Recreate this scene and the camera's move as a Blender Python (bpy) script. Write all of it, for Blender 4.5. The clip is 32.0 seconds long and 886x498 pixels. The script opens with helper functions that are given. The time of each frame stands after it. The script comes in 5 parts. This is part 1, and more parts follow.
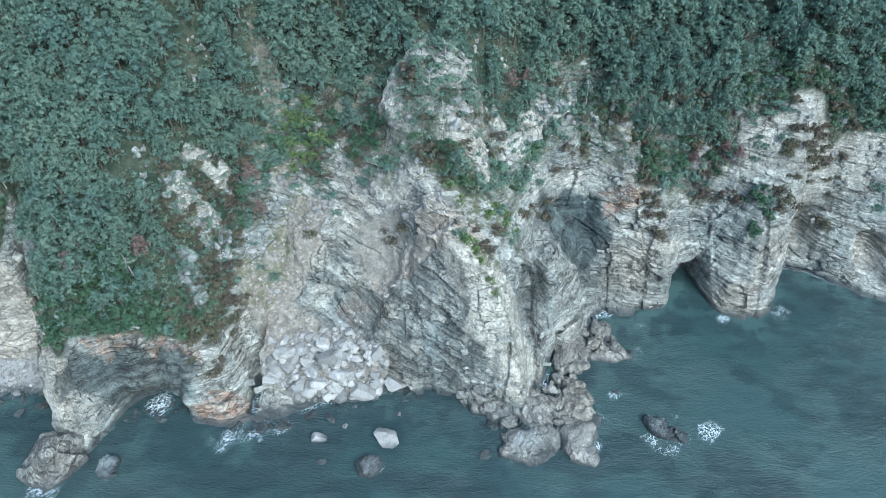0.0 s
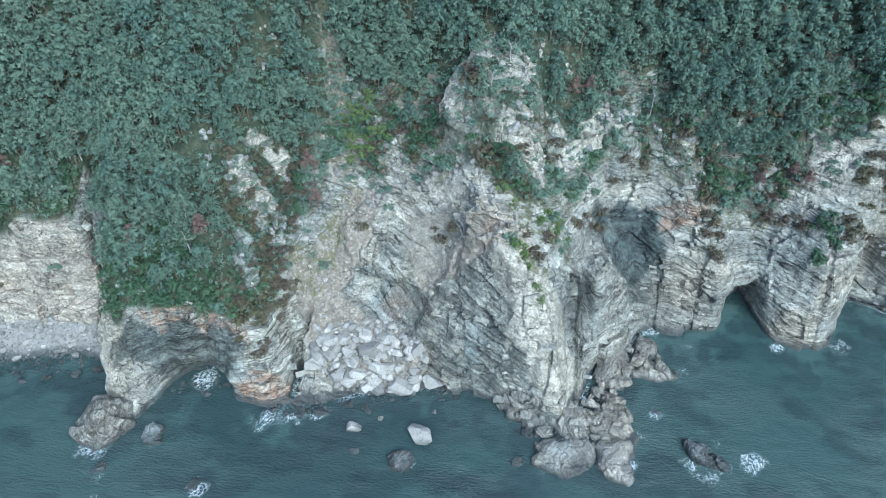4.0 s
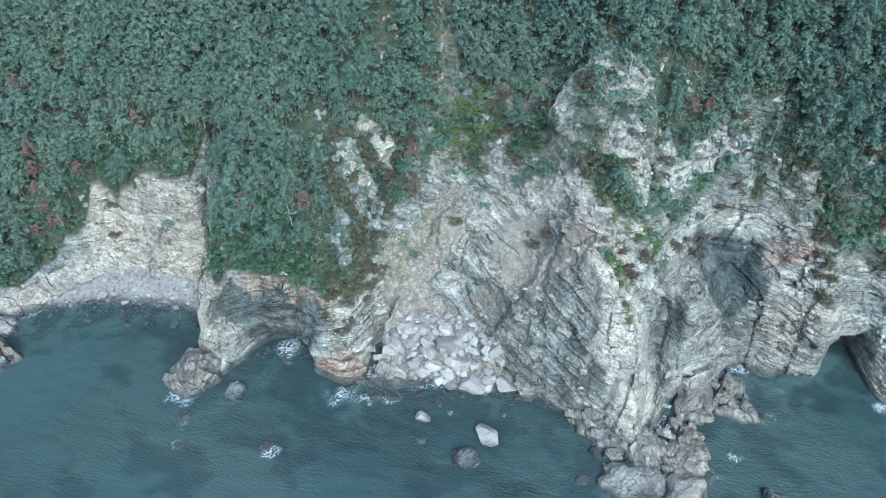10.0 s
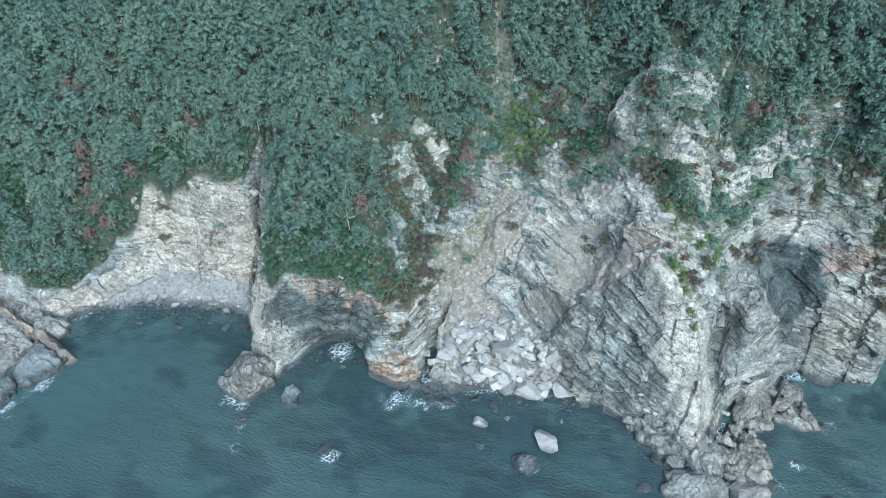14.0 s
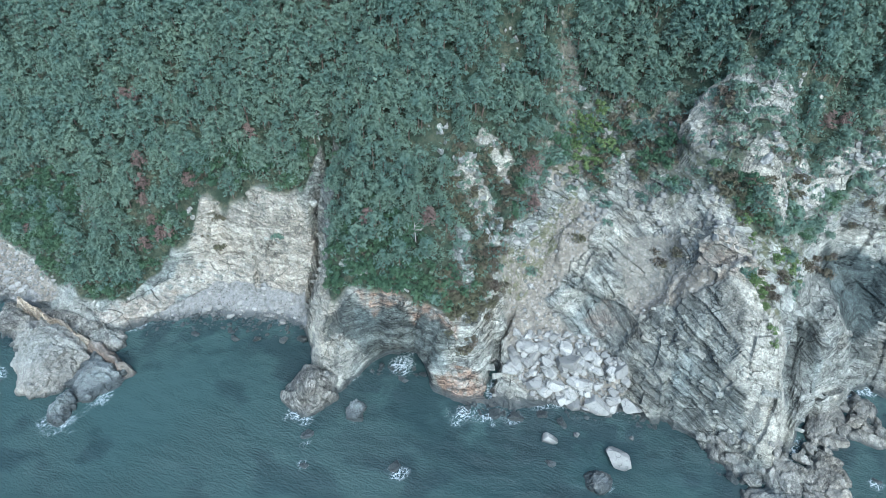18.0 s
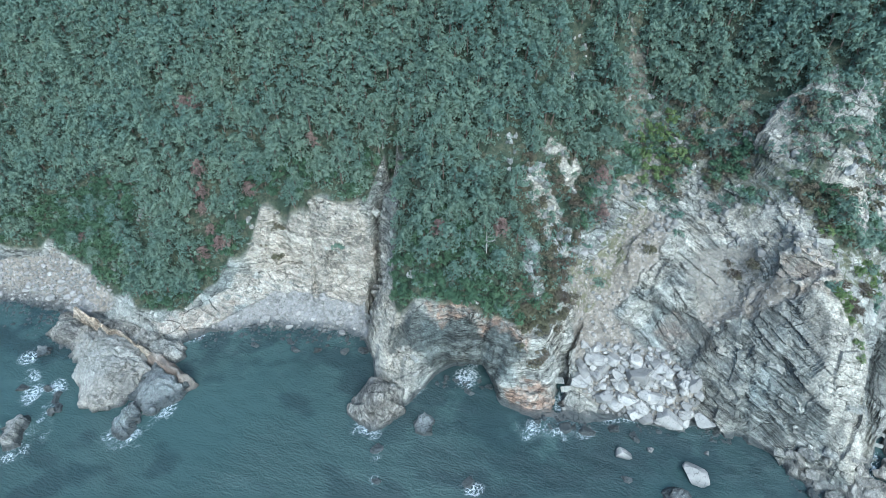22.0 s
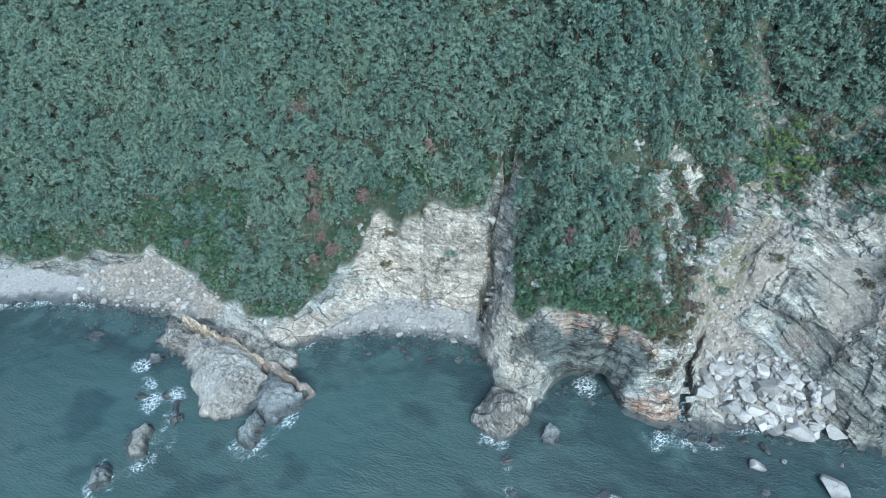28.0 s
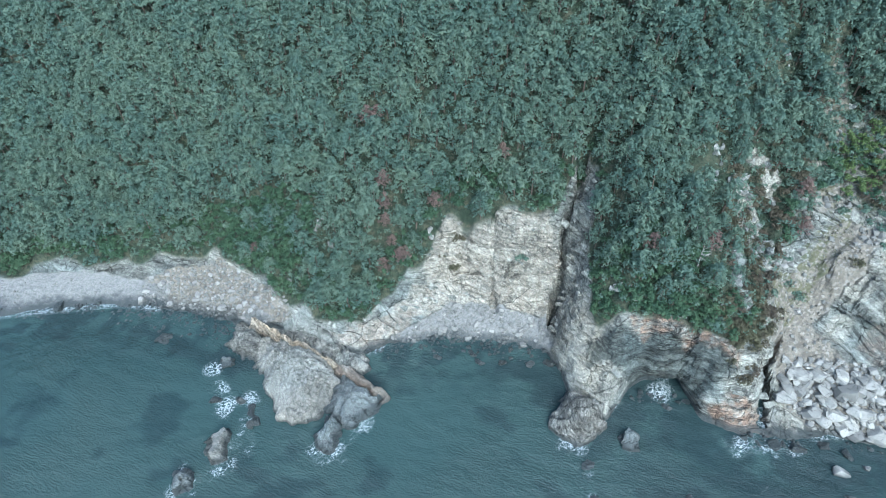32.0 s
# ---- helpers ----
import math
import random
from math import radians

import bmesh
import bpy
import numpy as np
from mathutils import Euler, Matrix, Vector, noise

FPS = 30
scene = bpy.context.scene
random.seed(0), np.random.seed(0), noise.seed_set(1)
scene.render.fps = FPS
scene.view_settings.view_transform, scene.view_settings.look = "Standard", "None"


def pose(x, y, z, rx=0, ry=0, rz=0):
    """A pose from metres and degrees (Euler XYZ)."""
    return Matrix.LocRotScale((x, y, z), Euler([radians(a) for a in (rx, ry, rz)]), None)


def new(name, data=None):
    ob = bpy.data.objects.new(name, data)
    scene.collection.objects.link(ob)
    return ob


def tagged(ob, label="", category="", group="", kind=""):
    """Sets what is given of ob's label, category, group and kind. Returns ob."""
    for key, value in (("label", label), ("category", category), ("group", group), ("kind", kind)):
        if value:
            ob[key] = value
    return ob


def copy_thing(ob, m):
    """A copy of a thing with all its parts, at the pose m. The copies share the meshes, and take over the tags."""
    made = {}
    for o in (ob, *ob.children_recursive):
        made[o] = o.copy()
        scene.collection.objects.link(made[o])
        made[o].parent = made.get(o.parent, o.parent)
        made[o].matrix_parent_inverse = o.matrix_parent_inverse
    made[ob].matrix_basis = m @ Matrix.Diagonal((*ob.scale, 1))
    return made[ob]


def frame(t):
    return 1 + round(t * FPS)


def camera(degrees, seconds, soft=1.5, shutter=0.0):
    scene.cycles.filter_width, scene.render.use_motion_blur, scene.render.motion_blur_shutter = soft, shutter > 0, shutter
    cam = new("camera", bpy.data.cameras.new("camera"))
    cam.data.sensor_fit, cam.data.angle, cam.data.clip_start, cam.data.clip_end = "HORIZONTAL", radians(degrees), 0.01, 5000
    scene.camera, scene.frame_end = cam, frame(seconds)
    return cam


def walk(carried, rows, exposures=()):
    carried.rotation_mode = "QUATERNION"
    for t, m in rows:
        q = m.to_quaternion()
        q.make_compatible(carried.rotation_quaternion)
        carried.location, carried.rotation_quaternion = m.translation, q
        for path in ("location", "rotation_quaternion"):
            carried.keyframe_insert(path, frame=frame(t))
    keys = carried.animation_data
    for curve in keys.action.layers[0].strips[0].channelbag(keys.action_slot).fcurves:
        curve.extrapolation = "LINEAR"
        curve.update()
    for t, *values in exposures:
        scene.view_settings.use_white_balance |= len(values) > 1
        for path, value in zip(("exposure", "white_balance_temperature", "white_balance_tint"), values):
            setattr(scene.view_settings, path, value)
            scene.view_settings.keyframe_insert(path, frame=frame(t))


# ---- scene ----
cam = camera(72.4, 32.0, soft=0.5)
METRES, EYE, TILT, LEAN, TURN = 100.0, 134.7, -44.0, 0.0, 0.0
ROWS = [
    (0.0, 0.0, 0.0, 0.0, 0.0, 0.0, -0.0),
    (0.5, -0.0007, 0.0001, 0.0003, 0.73, 0.01, -0.75),
    (1.0, -0.0011, 0.0001, 0.0007, 1.42, -0.01, -1.45),
    (1.5, -0.0014, -0.0, 0.0012, 2.0, -0.05, -2.1),
    (2.0, -0.0018, 0.0001, 0.0016, 2.51, -0.06, -2.64),
    (2.5, -0.0023, -0.0, 0.0018, 2.98, -0.09, -3.13),
    (3.0, -0.0025, -0.0001, 0.0019, 3.46, -0.11, -3.63),
    (3.5, -0.0027, -0.0001, 0.002, 3.94, -0.15, -4.11),
    (5.5, -0.0034, -0.0001, 0.0007, 7.15, -0.41, -7.36),
    (6.0, -0.0036, -0.0001, 0.0012, 8.39, -0.56, -8.61),
    (6.5, -0.0045, -0.0002, 0.0017, 9.54, -0.76, -9.77),
    (7.0, -0.0047, -0.0004, 0.0021, 10.41, -0.93, -10.65),
    (7.5, -0.0046, -0.0004, 0.002, 11.02, -1.05, -11.26),
    (8.0, -0.0058, -0.0004, 0.0023, 11.33, -1.13, -11.59),
    (8.5, -0.0086, -0.0006, 0.0015, 11.51, -1.17, -11.78),
    (9.0, -0.0148, -0.0018, 0.0005, 11.69, -1.23, -11.92),
    (9.5, -0.0249, -0.004, -0.0021, 11.81, -1.26, -12.04),
    (10.0, -0.0375, -0.0071, -0.0043, 11.92, -1.3, -12.12),
    (10.5, -0.0522, -0.0107, -0.0075, 11.97, -1.3, -12.19),
    (11.0, -0.0665, -0.0141, -0.0082, 12.08, -1.39, -12.24),
    (11.5, -0.0807, -0.0174, -0.0118, 12.15, -1.36, -12.29),
    (12.0, -0.0959, -0.0205, -0.0147, 12.19, -1.35, -12.31),
    (12.5, -0.112, -0.0232, -0.0174, 12.25, -1.34, -12.36),
    (13.0, -0.1289, -0.0255, -0.0193, 12.31, -1.35, -12.4),
    (13.5, -0.1476, -0.0275, -0.0207, 12.35, -1.36, -12.41),
    (14.0, -0.1666, -0.0293, -0.0224, 12.41, -1.36, -12.45),
    (14.5, -0.1866, -0.031, -0.0236, 12.45, -1.36, -12.48),
    (16.5, -0.2708, -0.0354, -0.024, 12.57, -1.45, -12.5),
    (17.0, -0.2921, -0.037, -0.0252, 12.58, -1.43, -12.53),
    (17.5, -0.3131, -0.0381, -0.0259, 12.59, -1.42, -12.55),
    (18.0, -0.3337, -0.0393, -0.0258, 12.63, -1.45, -12.55),
    (18.5, -0.3542, -0.0403, -0.0267, 12.65, -1.44, -12.56),
    (19.0, -0.3748, -0.0414, -0.0271, 12.69, -1.46, -12.59),
    (19.5, -0.3957, -0.0426, -0.0275, 12.72, -1.45, -12.6),
    (20.0, -0.4165, -0.0437, -0.0285, 12.75, -1.45, -12.6),
    (20.5, -0.4373, -0.0453, -0.0295, 12.78, -1.45, -12.62),
    (21.0, -0.4584, -0.047, -0.0309, 12.81, -1.46, -12.61),
    (21.5, -0.4804, -0.0496, -0.0332, 12.86, -1.48, -12.61),
    (22.0, -0.5035, -0.0528, -0.0364, 12.86, -1.46, -12.59),
    (22.5, -0.5265, -0.0565, -0.04, 12.91, -1.47, -12.6),
    (23.0, -0.5506, -0.0605, -0.0439, 12.95, -1.47, -12.61),
    (23.5, -0.575, -0.0645, -0.0481, 12.99, -1.48, -12.61),
    (24.0, -0.6001, -0.0686, -0.0519, 13.02, -1.48, -12.63),
    (24.5, -0.6255, -0.0729, -0.0554, 13.05, -1.49, -12.62),
    (25.0, -0.6511, -0.0772, -0.0593, 13.07, -1.48, -12.63),
    (25.5, -0.6764, -0.0815, -0.0629, 13.09, -1.5, -12.63),
    (27.5, -0.7755, -0.0991, -0.0721, 13.21, -1.77, -12.67),
    (28.0, -0.7988, -0.1042, -0.077, 13.25, -1.75, -12.66),
    (28.5, -0.8225, -0.1092, -0.0811, 13.29, -1.77, -12.67),
    (29.0, -0.8458, -0.1139, -0.0853, 13.32, -1.76, -12.69),
    (29.5, -0.8686, -0.1187, -0.0896, 13.36, -1.77, -12.7),
    (30.0, -0.8917, -0.1235, -0.0931, 13.41, -1.8, -12.71),
    (30.5, -0.9137, -0.1281, -0.0969, 13.44, -1.8, -12.73),
    (31.0, -0.9353, -0.1325, -0.1007, 13.49, -1.8, -12.73),
    (31.5, -0.9561, -0.1368, -0.1048, 13.53, -1.78, -12.75),
    (32.0, -0.9768, -0.141, -0.1086, 13.57, -1.78, -12.75),
]
walk(cam, [(t, pose(0, 0, EYE, TILT, LEAN, TURN) @ pose(METRES * x, METRES * y, METRES * z, 90 + pitch, roll, yaw)) for t, x, y, z, yaw, pitch, roll in ROWS], exposures=[(0.0, 1.36, 5020, -1), (32.0, 1.42, 5020, -1)])

# ---- world and light: a bright, misty overcast day over the sea ----
world = bpy.data.worlds.new("world")
scene.world = world
world.use_nodes = True
wn = world.node_tree
sky = wn.nodes.new("ShaderNodeTexSky")
sky.sky_type, sky.sun_disc = "NISHITA", False
sky.sun_elevation, sky.sun_rotation = radians(46), radians(146)
sky.air_density, sky.dust_density, sky.ozone_density = 1.0, 4.0, 1.0
wn.links.new(sky.outputs["Color"], wn.nodes["Background"].inputs["Color"])
wn.nodes["Background"].inputs["Strength"].default_value = 0.13
sun = new("sun", bpy.data.lights.new("sun", "SUN"))
sun.data.energy, sun.data.angle, sun.data.color = 1.4, radians(50), (1.0, 0.97, 0.92)
sun.rotation_euler = (radians(44), 0, radians(34))

# ---- numeric noise ----


def hash01(*ks):
    h = np.zeros(np.broadcast(*ks).shape, dtype=np.uint64)
    for i, k in enumerate(ks):
        h = h * np.uint64(6364136223846793005) + (k.astype(np.int64).astype(np.uint64) + np.uint64(101 + i)) * np.uint64(0x9E3779B97F4A7C15)
        h ^= h >> np.uint64(29)
        h *= np.uint64(0xBF58476D1CE4E5B9)
        h ^= h >> np.uint64(32)
    return (h >> np.uint64(40)).astype(np.float64) / float(1 << 24)


def value_noise(*ps):
    """Smooth noise in -1..1 in two or three dimensions."""
    f = [np.floor(p) for p in ps]
    w = [(p - q) for p, q in zip(ps, f)]
    w = [a * a * (3 - 2 * a) for a in w]
    out = 0
    for corner in range(1 << len(ps)):
        bits = [(corner >> i) & 1 for i in range(len(ps))]
        k = 1.0
        for b, a in zip(bits, w):
            k = k * (a if b else 1 - a)
        out = out + k * hash01(*[q + b for q, b in zip(f, bits)])
    return out * 2 - 1


def fbm(*ps, octaves=4, gain=0.5):
    out, amp, scale = 0, 1.0, 1.0
    for o in range(octaves):
        out = out + amp * value_noise(*[p * scale + 17.3 * o for p in ps])
        amp, scale = amp * gain, scale * 2.03
    return out


def cells(x, y, z):
    """Jittered cells: the nearest one's random value, the gap to the next, and a random tilt across the cell."""
    fx, fy, fz = np.floor(x), np.floor(y), np.floor(z)
    d1, d2 = np.full(x.shape, 9.0), np.full(x.shape, 9.0)
    v, tilt = np.zeros(x.shape), np.zeros(x.shape)
    for i in (-1, 0, 1):
        for j in (-1, 0, 1):
            for k in (-1, 0, 1):
                cx, cy, cz = fx + i, fy + j, fz + k
                r = hash01(cx, cy, cz)
                ux, uy, uz = cx + r - x, cy + (r * 7.31) % 1 - y, cz + (r * 13.7) % 1 - z
                d = ux**2 + uy**2 + uz**2
                near = d < d1
                d2 = np.where(near, d1, np.minimum(d2, d))
                v = np.where(near, (r * 91.7) % 1, v)
                tilt = np.where(near, ((r * 57.1) % 1 - 0.5) * ux + ((r * 23.9) % 1 - 0.5) * uy + ((r * 71.3) % 1 - 0.5) * uz, tilt)
                d1 = np.where(near, d, d1)
    return v, np.sqrt(d2) - np.sqrt(d1), tilt


def smooth01(a, lo, hi):
    t = np.clip((a - lo) / (hi - lo), 0, 1)
    return t * t * (3 - 2 * t)


def mesh_from(name, verts, faces, smooth=False):
    """A mesh from arrays of corners and of faces that all have the same number of corners."""
    me = bpy.data.meshes.new(name)
    n, k = faces.shape
    me.vertices.add(len(verts))
    me.vertices.foreach_set("co", np.asarray(verts, dtype=np.float32).ravel())
    me.loops.add(n * k)
    me.loops.foreach_set("vertex_index", np.asarray(faces, dtype=np.int32).ravel())
    me.polygons.add(n)
    me.polygons.foreach_set("loop_start", np.arange(0, n * k, k, dtype=np.int32))
    me.polygons.foreach_set("use_smooth", np.full(n, smooth, dtype=bool))
    me.update(calc_edges=True)
    return me


def give(me, name, values):
    me.attributes.new(name, "FLOAT", "POINT").data.foreach_set("value", np.asarray(values, dtype=np.float32))


# ---- materials ----


class Mat:
    """A node material with short ways to add nodes."""

    def __init__(self, name):
        self.m = bpy.data.materials.new(name)
        self.m.use_nodes = True
        self.t = self.m.node_tree
        self.b = self.t.nodes["Principled BSDF"]
        self.pos = self.t.nodes.new("ShaderNodeNewGeometry").outputs["Position"]

    def put(self, socket, value):
        if isinstance(value, bpy.types.NodeSocket):
            self.t.links.new(value, socket)
        else:
            socket.default_value = value

    def attr(self, name):
        a = self.t.nodes.new("ShaderNodeAttribute")
        a.attribute_name = name
        return a.outputs["Fac"]

    def scaled(self, sx, sy, sz, turn=(0, 0, 0), of=None):
        a = self.t.nodes.new("ShaderNodeMapping")
        self.put(a.inputs["Vector"], of or self.pos)
        a.inputs["Scale"].default_value = (sx, sy, sz)
        a.inputs["Rotation"].default_value = [radians(v) for v in turn]
        return a.outputs["Vector"]

    def noise(self, scale, detail=4, rough=0.6, at=None, distortion=0.0):
        a = self.t.nodes.new("ShaderNodeTexNoise")
        self.put(a.inputs["Vector"], at or self.pos)
        for k, v in (("Scale", scale), ("Detail", detail), ("Roughness", rough), ("Distortion", distortion)):
            a.inputs[k].default_value = v
        return a.outputs["Fac"]

    def cracks(self, scale, at=None, feature="DISTANCE_TO_EDGE"):
        a = self.t.nodes.new("ShaderNodeTexVoronoi")
        a.feature = feature
        self.put(a.inputs["Vector"], at or self.pos)
        a.inputs["Scale"].default_value = scale
        return a.outputs["Distance"]

    def math(self, op, a, b=0.0):
        n = self.t.nodes.new("ShaderNodeMath")
        n.operation = op
        self.put(n.inputs[0], a)
        self.put(n.inputs[1], b)
        return n.outputs[0]

    def ramp(self, fac, lo, hi, a=0.0, b=1.0):
        n = self.t.nodes.new("ShaderNodeMapRange")
        n.interpolation_type = "SMOOTHSTEP"
        self.put(n.inputs["Value"], fac)
        for k, v in (("From Min", lo), ("From Max", hi), ("To Min", a), ("To Max", b)):
            n.inputs[k].default_value = v
        return n.outputs["Result"]

    def mix(self, fac, a, b):
        n = self.t.nodes.new("ShaderNodeMix")
        n.data_type = "RGBA"
        self.put(n.inputs["Factor"], fac)
        self.put(n.inputs["A"], a if isinstance(a, bpy.types.NodeSocket) else (*a, 1))
        self.put(n.inputs["B"], b if isinstance(b, bpy.types.NodeSocket) else (*b, 1))
        return n.outputs["Result"]

    def blocks(self, at):
        """Grey value of broken blocks, one for each block, and the distance to its joints."""
        a = self.t.nodes.new("ShaderNodeTexVoronoi")
        s = self.t.nodes.new("ShaderNodeSeparateColor")
        self.put(a.inputs["Vector"], at)
        a.inputs["Scale"].default_value = 1.0
        self.put(s.inputs[0], a.outputs["Color"])
        return s.outputs[0], self.cracks(1.0, at)

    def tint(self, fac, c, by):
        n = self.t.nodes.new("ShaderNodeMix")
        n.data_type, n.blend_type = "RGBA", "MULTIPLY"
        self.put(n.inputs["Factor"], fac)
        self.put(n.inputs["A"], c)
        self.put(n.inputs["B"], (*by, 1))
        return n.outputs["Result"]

    def bedded(self, bed, along, across):
        """Coordinates that follow the rock's bedding."""
        s = self.t.nodes.new("ShaderNodeSeparateXYZ")
        self.put(s.inputs[0], self.pos)
        n = self.t.nodes.new("ShaderNodeCombineXYZ")
        self.put(n.inputs[0], self.math("MULTIPLY", s.outputs["X"], along))
        self.put(n.inputs[1], self.math("MULTIPLY", s.outputs["Y"], along))
        self.put(n.inputs[2], self.math("MULTIPLY", bed, across))
        return n.outputs[0]

    def height(self):
        s = self.t.nodes.new("ShaderNodeSeparateXYZ")
        self.put(s.inputs[0], self.pos)
        return s.outputs["Z"]

    def random(self, island=False):
        if island:
            return self.t.nodes.new("ShaderNodeNewGeometry").outputs["Random Per Island"]
        return self.t.nodes.new("ShaderNodeObjectInfo").outputs["Random"]

    def done(self, colour, rough=0.9, bump=None, strength=0.5, distance=0.3):
        self.put(self.b.inputs["Base Color"], colour)
        self.put(self.b.inputs["Roughness"], rough)
        self.b.inputs["Specular IOR Level"].default_value = 0.25
        if bump is not None:
            n = self.t.nodes.new("ShaderNodeBump")
            n.inputs["Strength"].default_value, n.inputs["Distance"].default_value = strength, distance
            self.put(n.inputs["Height"], bump)
            self.put(self.b.inputs["Normal"], n.outputs["Normal"])
        return self.m


def rock_colour(k, base, pale, dark, bed=None, overlay=None, solid=None, massive=0.0):
    """Bedded, jointed sea-cliff rock: beds of their own tone, thin partings, broken joints, stains and grit.
    overlay: paints other kinds of rock over the beds, under the joints; solid: 0 where loose stones cover the rock; massive: 1 where the beds hardly show. Returns colour and relief."""
    if bed is None:
        at = k.t.nodes.new("ShaderNodeVectorMath")
        at.operation = "DOT_PRODUCT"
        k.put(at.inputs[0], k.pos)
        at.inputs[1].default_value = (0.42, -0.28, 0.9)
        bed = k.math("ADD", at.outputs["Value"], k.math("MULTIPLY", k.random(), 40.0))
        wide, mid_bed, thin_bed, large, fit, chip = (0.1, 0.7), (0.16, 1.8), (0.3, 4.5), (0.30, 0.55), (0.6, 1.1), (1.4, 2.6)
    else:
        wide, mid_bed, thin_bed, large, fit, chip = (0.02, 0.26), (0.035, 0.9), (0.07, 3.4), (0.15, 0.34), (0.34, 0.75), (0.9, 1.9)
    bands = k.noise(1.0, 3, 0.55, k.bedded(bed, *wide), 0.1)
    beds = k.noise(1.0, 3, 0.6, k.bedded(bed, *mid_bed), 0.1)
    thin = k.noise(1.0, 4, 0.65, k.bedded(bed, *thin_bed), 0.1)
    big, big_edge = k.blocks(k.bedded(bed, *large))
    mid, mid_edge = k.blocks(k.bedded(bed, *fit))
    small, small_edge = k.blocks(k.bedded(bed, *chip))
    blot = k.noise(0.07, 5, 0.62)
    grit = k.noise(1.3, 8, 0.75)
    fleck = k.noise(4.0, 4, 0.7)
    streak = k.noise(1.0, 4, 0.65, k.scaled(0.75, 0.75, 0.07), 0.4)
    warm = k.noise(0.04, 4, 0.6)
    shattered = k.ramp(k.noise(0.085, 3, 0.55), 0.42, 0.58)
    c = k.mix(k.ramp(bands, 0.30, 0.70, 0.1, 0.9), base, pale)
    c = k.mix(k.ramp(warm, 0.50, 0.66, 0, 0.55), c, (0.33, 0.29, 0.22))
    c = k.mix(k.ramp(warm, 0.50, 0.36, 0, 0.5), c, (0.20, 0.235, 0.22))
    c = k.mix(k.ramp(blot, 0.50, 0.68, 0, 0.5), c, dark)
    if overlay:
        c = overlay(k, c)
    lay = solid if solid is not None else 1.0
    bedding = k.math("SUBTRACT", 1.0, k.math("MULTIPLY", massive, 0.75))
    tone = k.math("MULTIPLY", k.math("SUBTRACT", 0.98, k.math("MULTIPLY", k.ramp(beds, 0.40, 0.62, 0.0, 0.30), bedding)), k.ramp(mid, 0, 1, 0.86, 1.12))
    tone = k.math("MULTIPLY", tone, k.ramp(small, 0, 1, 0.84, 1.16))
    tone = k.math("MULTIPLY", tone, k.ramp(big, 0, 1, 0.88, 1.14))
    tone = k.math("MULTIPLY", tone, k.ramp(streak, 0.50, 0.70, 1.04, 0.70))
    part = k.math("MULTIPLY", k.ramp(thin, 0.55, 0.60), k.ramp(k.noise(0.16, 4, 0.6), 0.42, 0.56))
    seam = k.ramp(k.math("ABSOLUTE", k.math("SUBTRACT", beds, 0.53)), 0.0, 0.022, 1, 0)
    joint = k.math("MULTIPLY", k.ramp(big_edge, 0.002, 0.015, 1, 0), k.ramp(k.noise(0.13, 3, 0.6), 0.48, 0.58))
    fine = k.math("MULTIPLY", k.ramp(mid_edge, 0.004, 0.032, 1, 0), k.ramp(k.noise(0.24, 3, 0.6), 0.48, 0.60))
    chips = k.math("MULTIPLY", k.math("MULTIPLY", k.ramp(small_edge, 0.01, 0.08, 1, 0), shattered), k.ramp(k.noise(0.5, 2), 0.42, 0.58))
    part, seam = k.math("MULTIPLY", part, bedding), k.math("MULTIPLY", seam, bedding)
    for line, depth in ((part, 0.5), (seam, 0.42), (joint, 0.7), (fine, 0.6), (chips, 0.5)):
        tone = k.math("MULTIPLY", tone, k.ramp(line, 0, 1, 1, 1 - depth))
    tone = k.math("ADD", k.math("MULTIPLY", tone, lay), k.math("SUBTRACT", 1.0, lay))
    tone = k.math("MULTIPLY", tone, k.math("MULTIPLY", k.ramp(grit, 0.34, 0.66, 1.18, 0.74), k.ramp(fleck, 0.40, 0.62, 1.16, 0.62)))
    shade = k.t.nodes.new("ShaderNodeVectorMath")
    shade.operation = "SCALE"
    k.put(shade.inputs[0], c)
    k.put(shade.inputs["Scale"], tone)
    relief = k.math("ADD", k.math("MULTIPLY", mid, 0.5), k.math("ADD", k.math("MULTIPLY", beds, 0.8), k.math("MULTIPLY", grit, 0.6)))
    relief = k.math("ADD", relief, k.math("ADD", k.math("MULTIPLY", small, 0.35), k.math("MULTIPLY", fleck, 0.25)))
    cut = k.math("ADD", k.math("MULTIPLY", part, 0.3), k.math("ADD", k.math("MULTIPLY", joint, 0.7), k.math("MULTIPLY", fine, 0.5)))
    return shade.outputs[0], k.math("MULTIPLY", k.math("SUBTRACT", relief, cut), lay)


def wet_foot(k, c, top=1.6):
    """Dark algae and wetness up to the tide line."""
    z = k.math("ADD", k.height(), k.math("MULTIPLY", k.noise(0.35, 3), -1.6))
    wet = k.ramp(z, top - 1.9, top - 0.4, 1, 0)
    return k.mix(k.math("MULTIPLY", wet, 0.85), c, (0.031, 0.037, 0.036)), wet


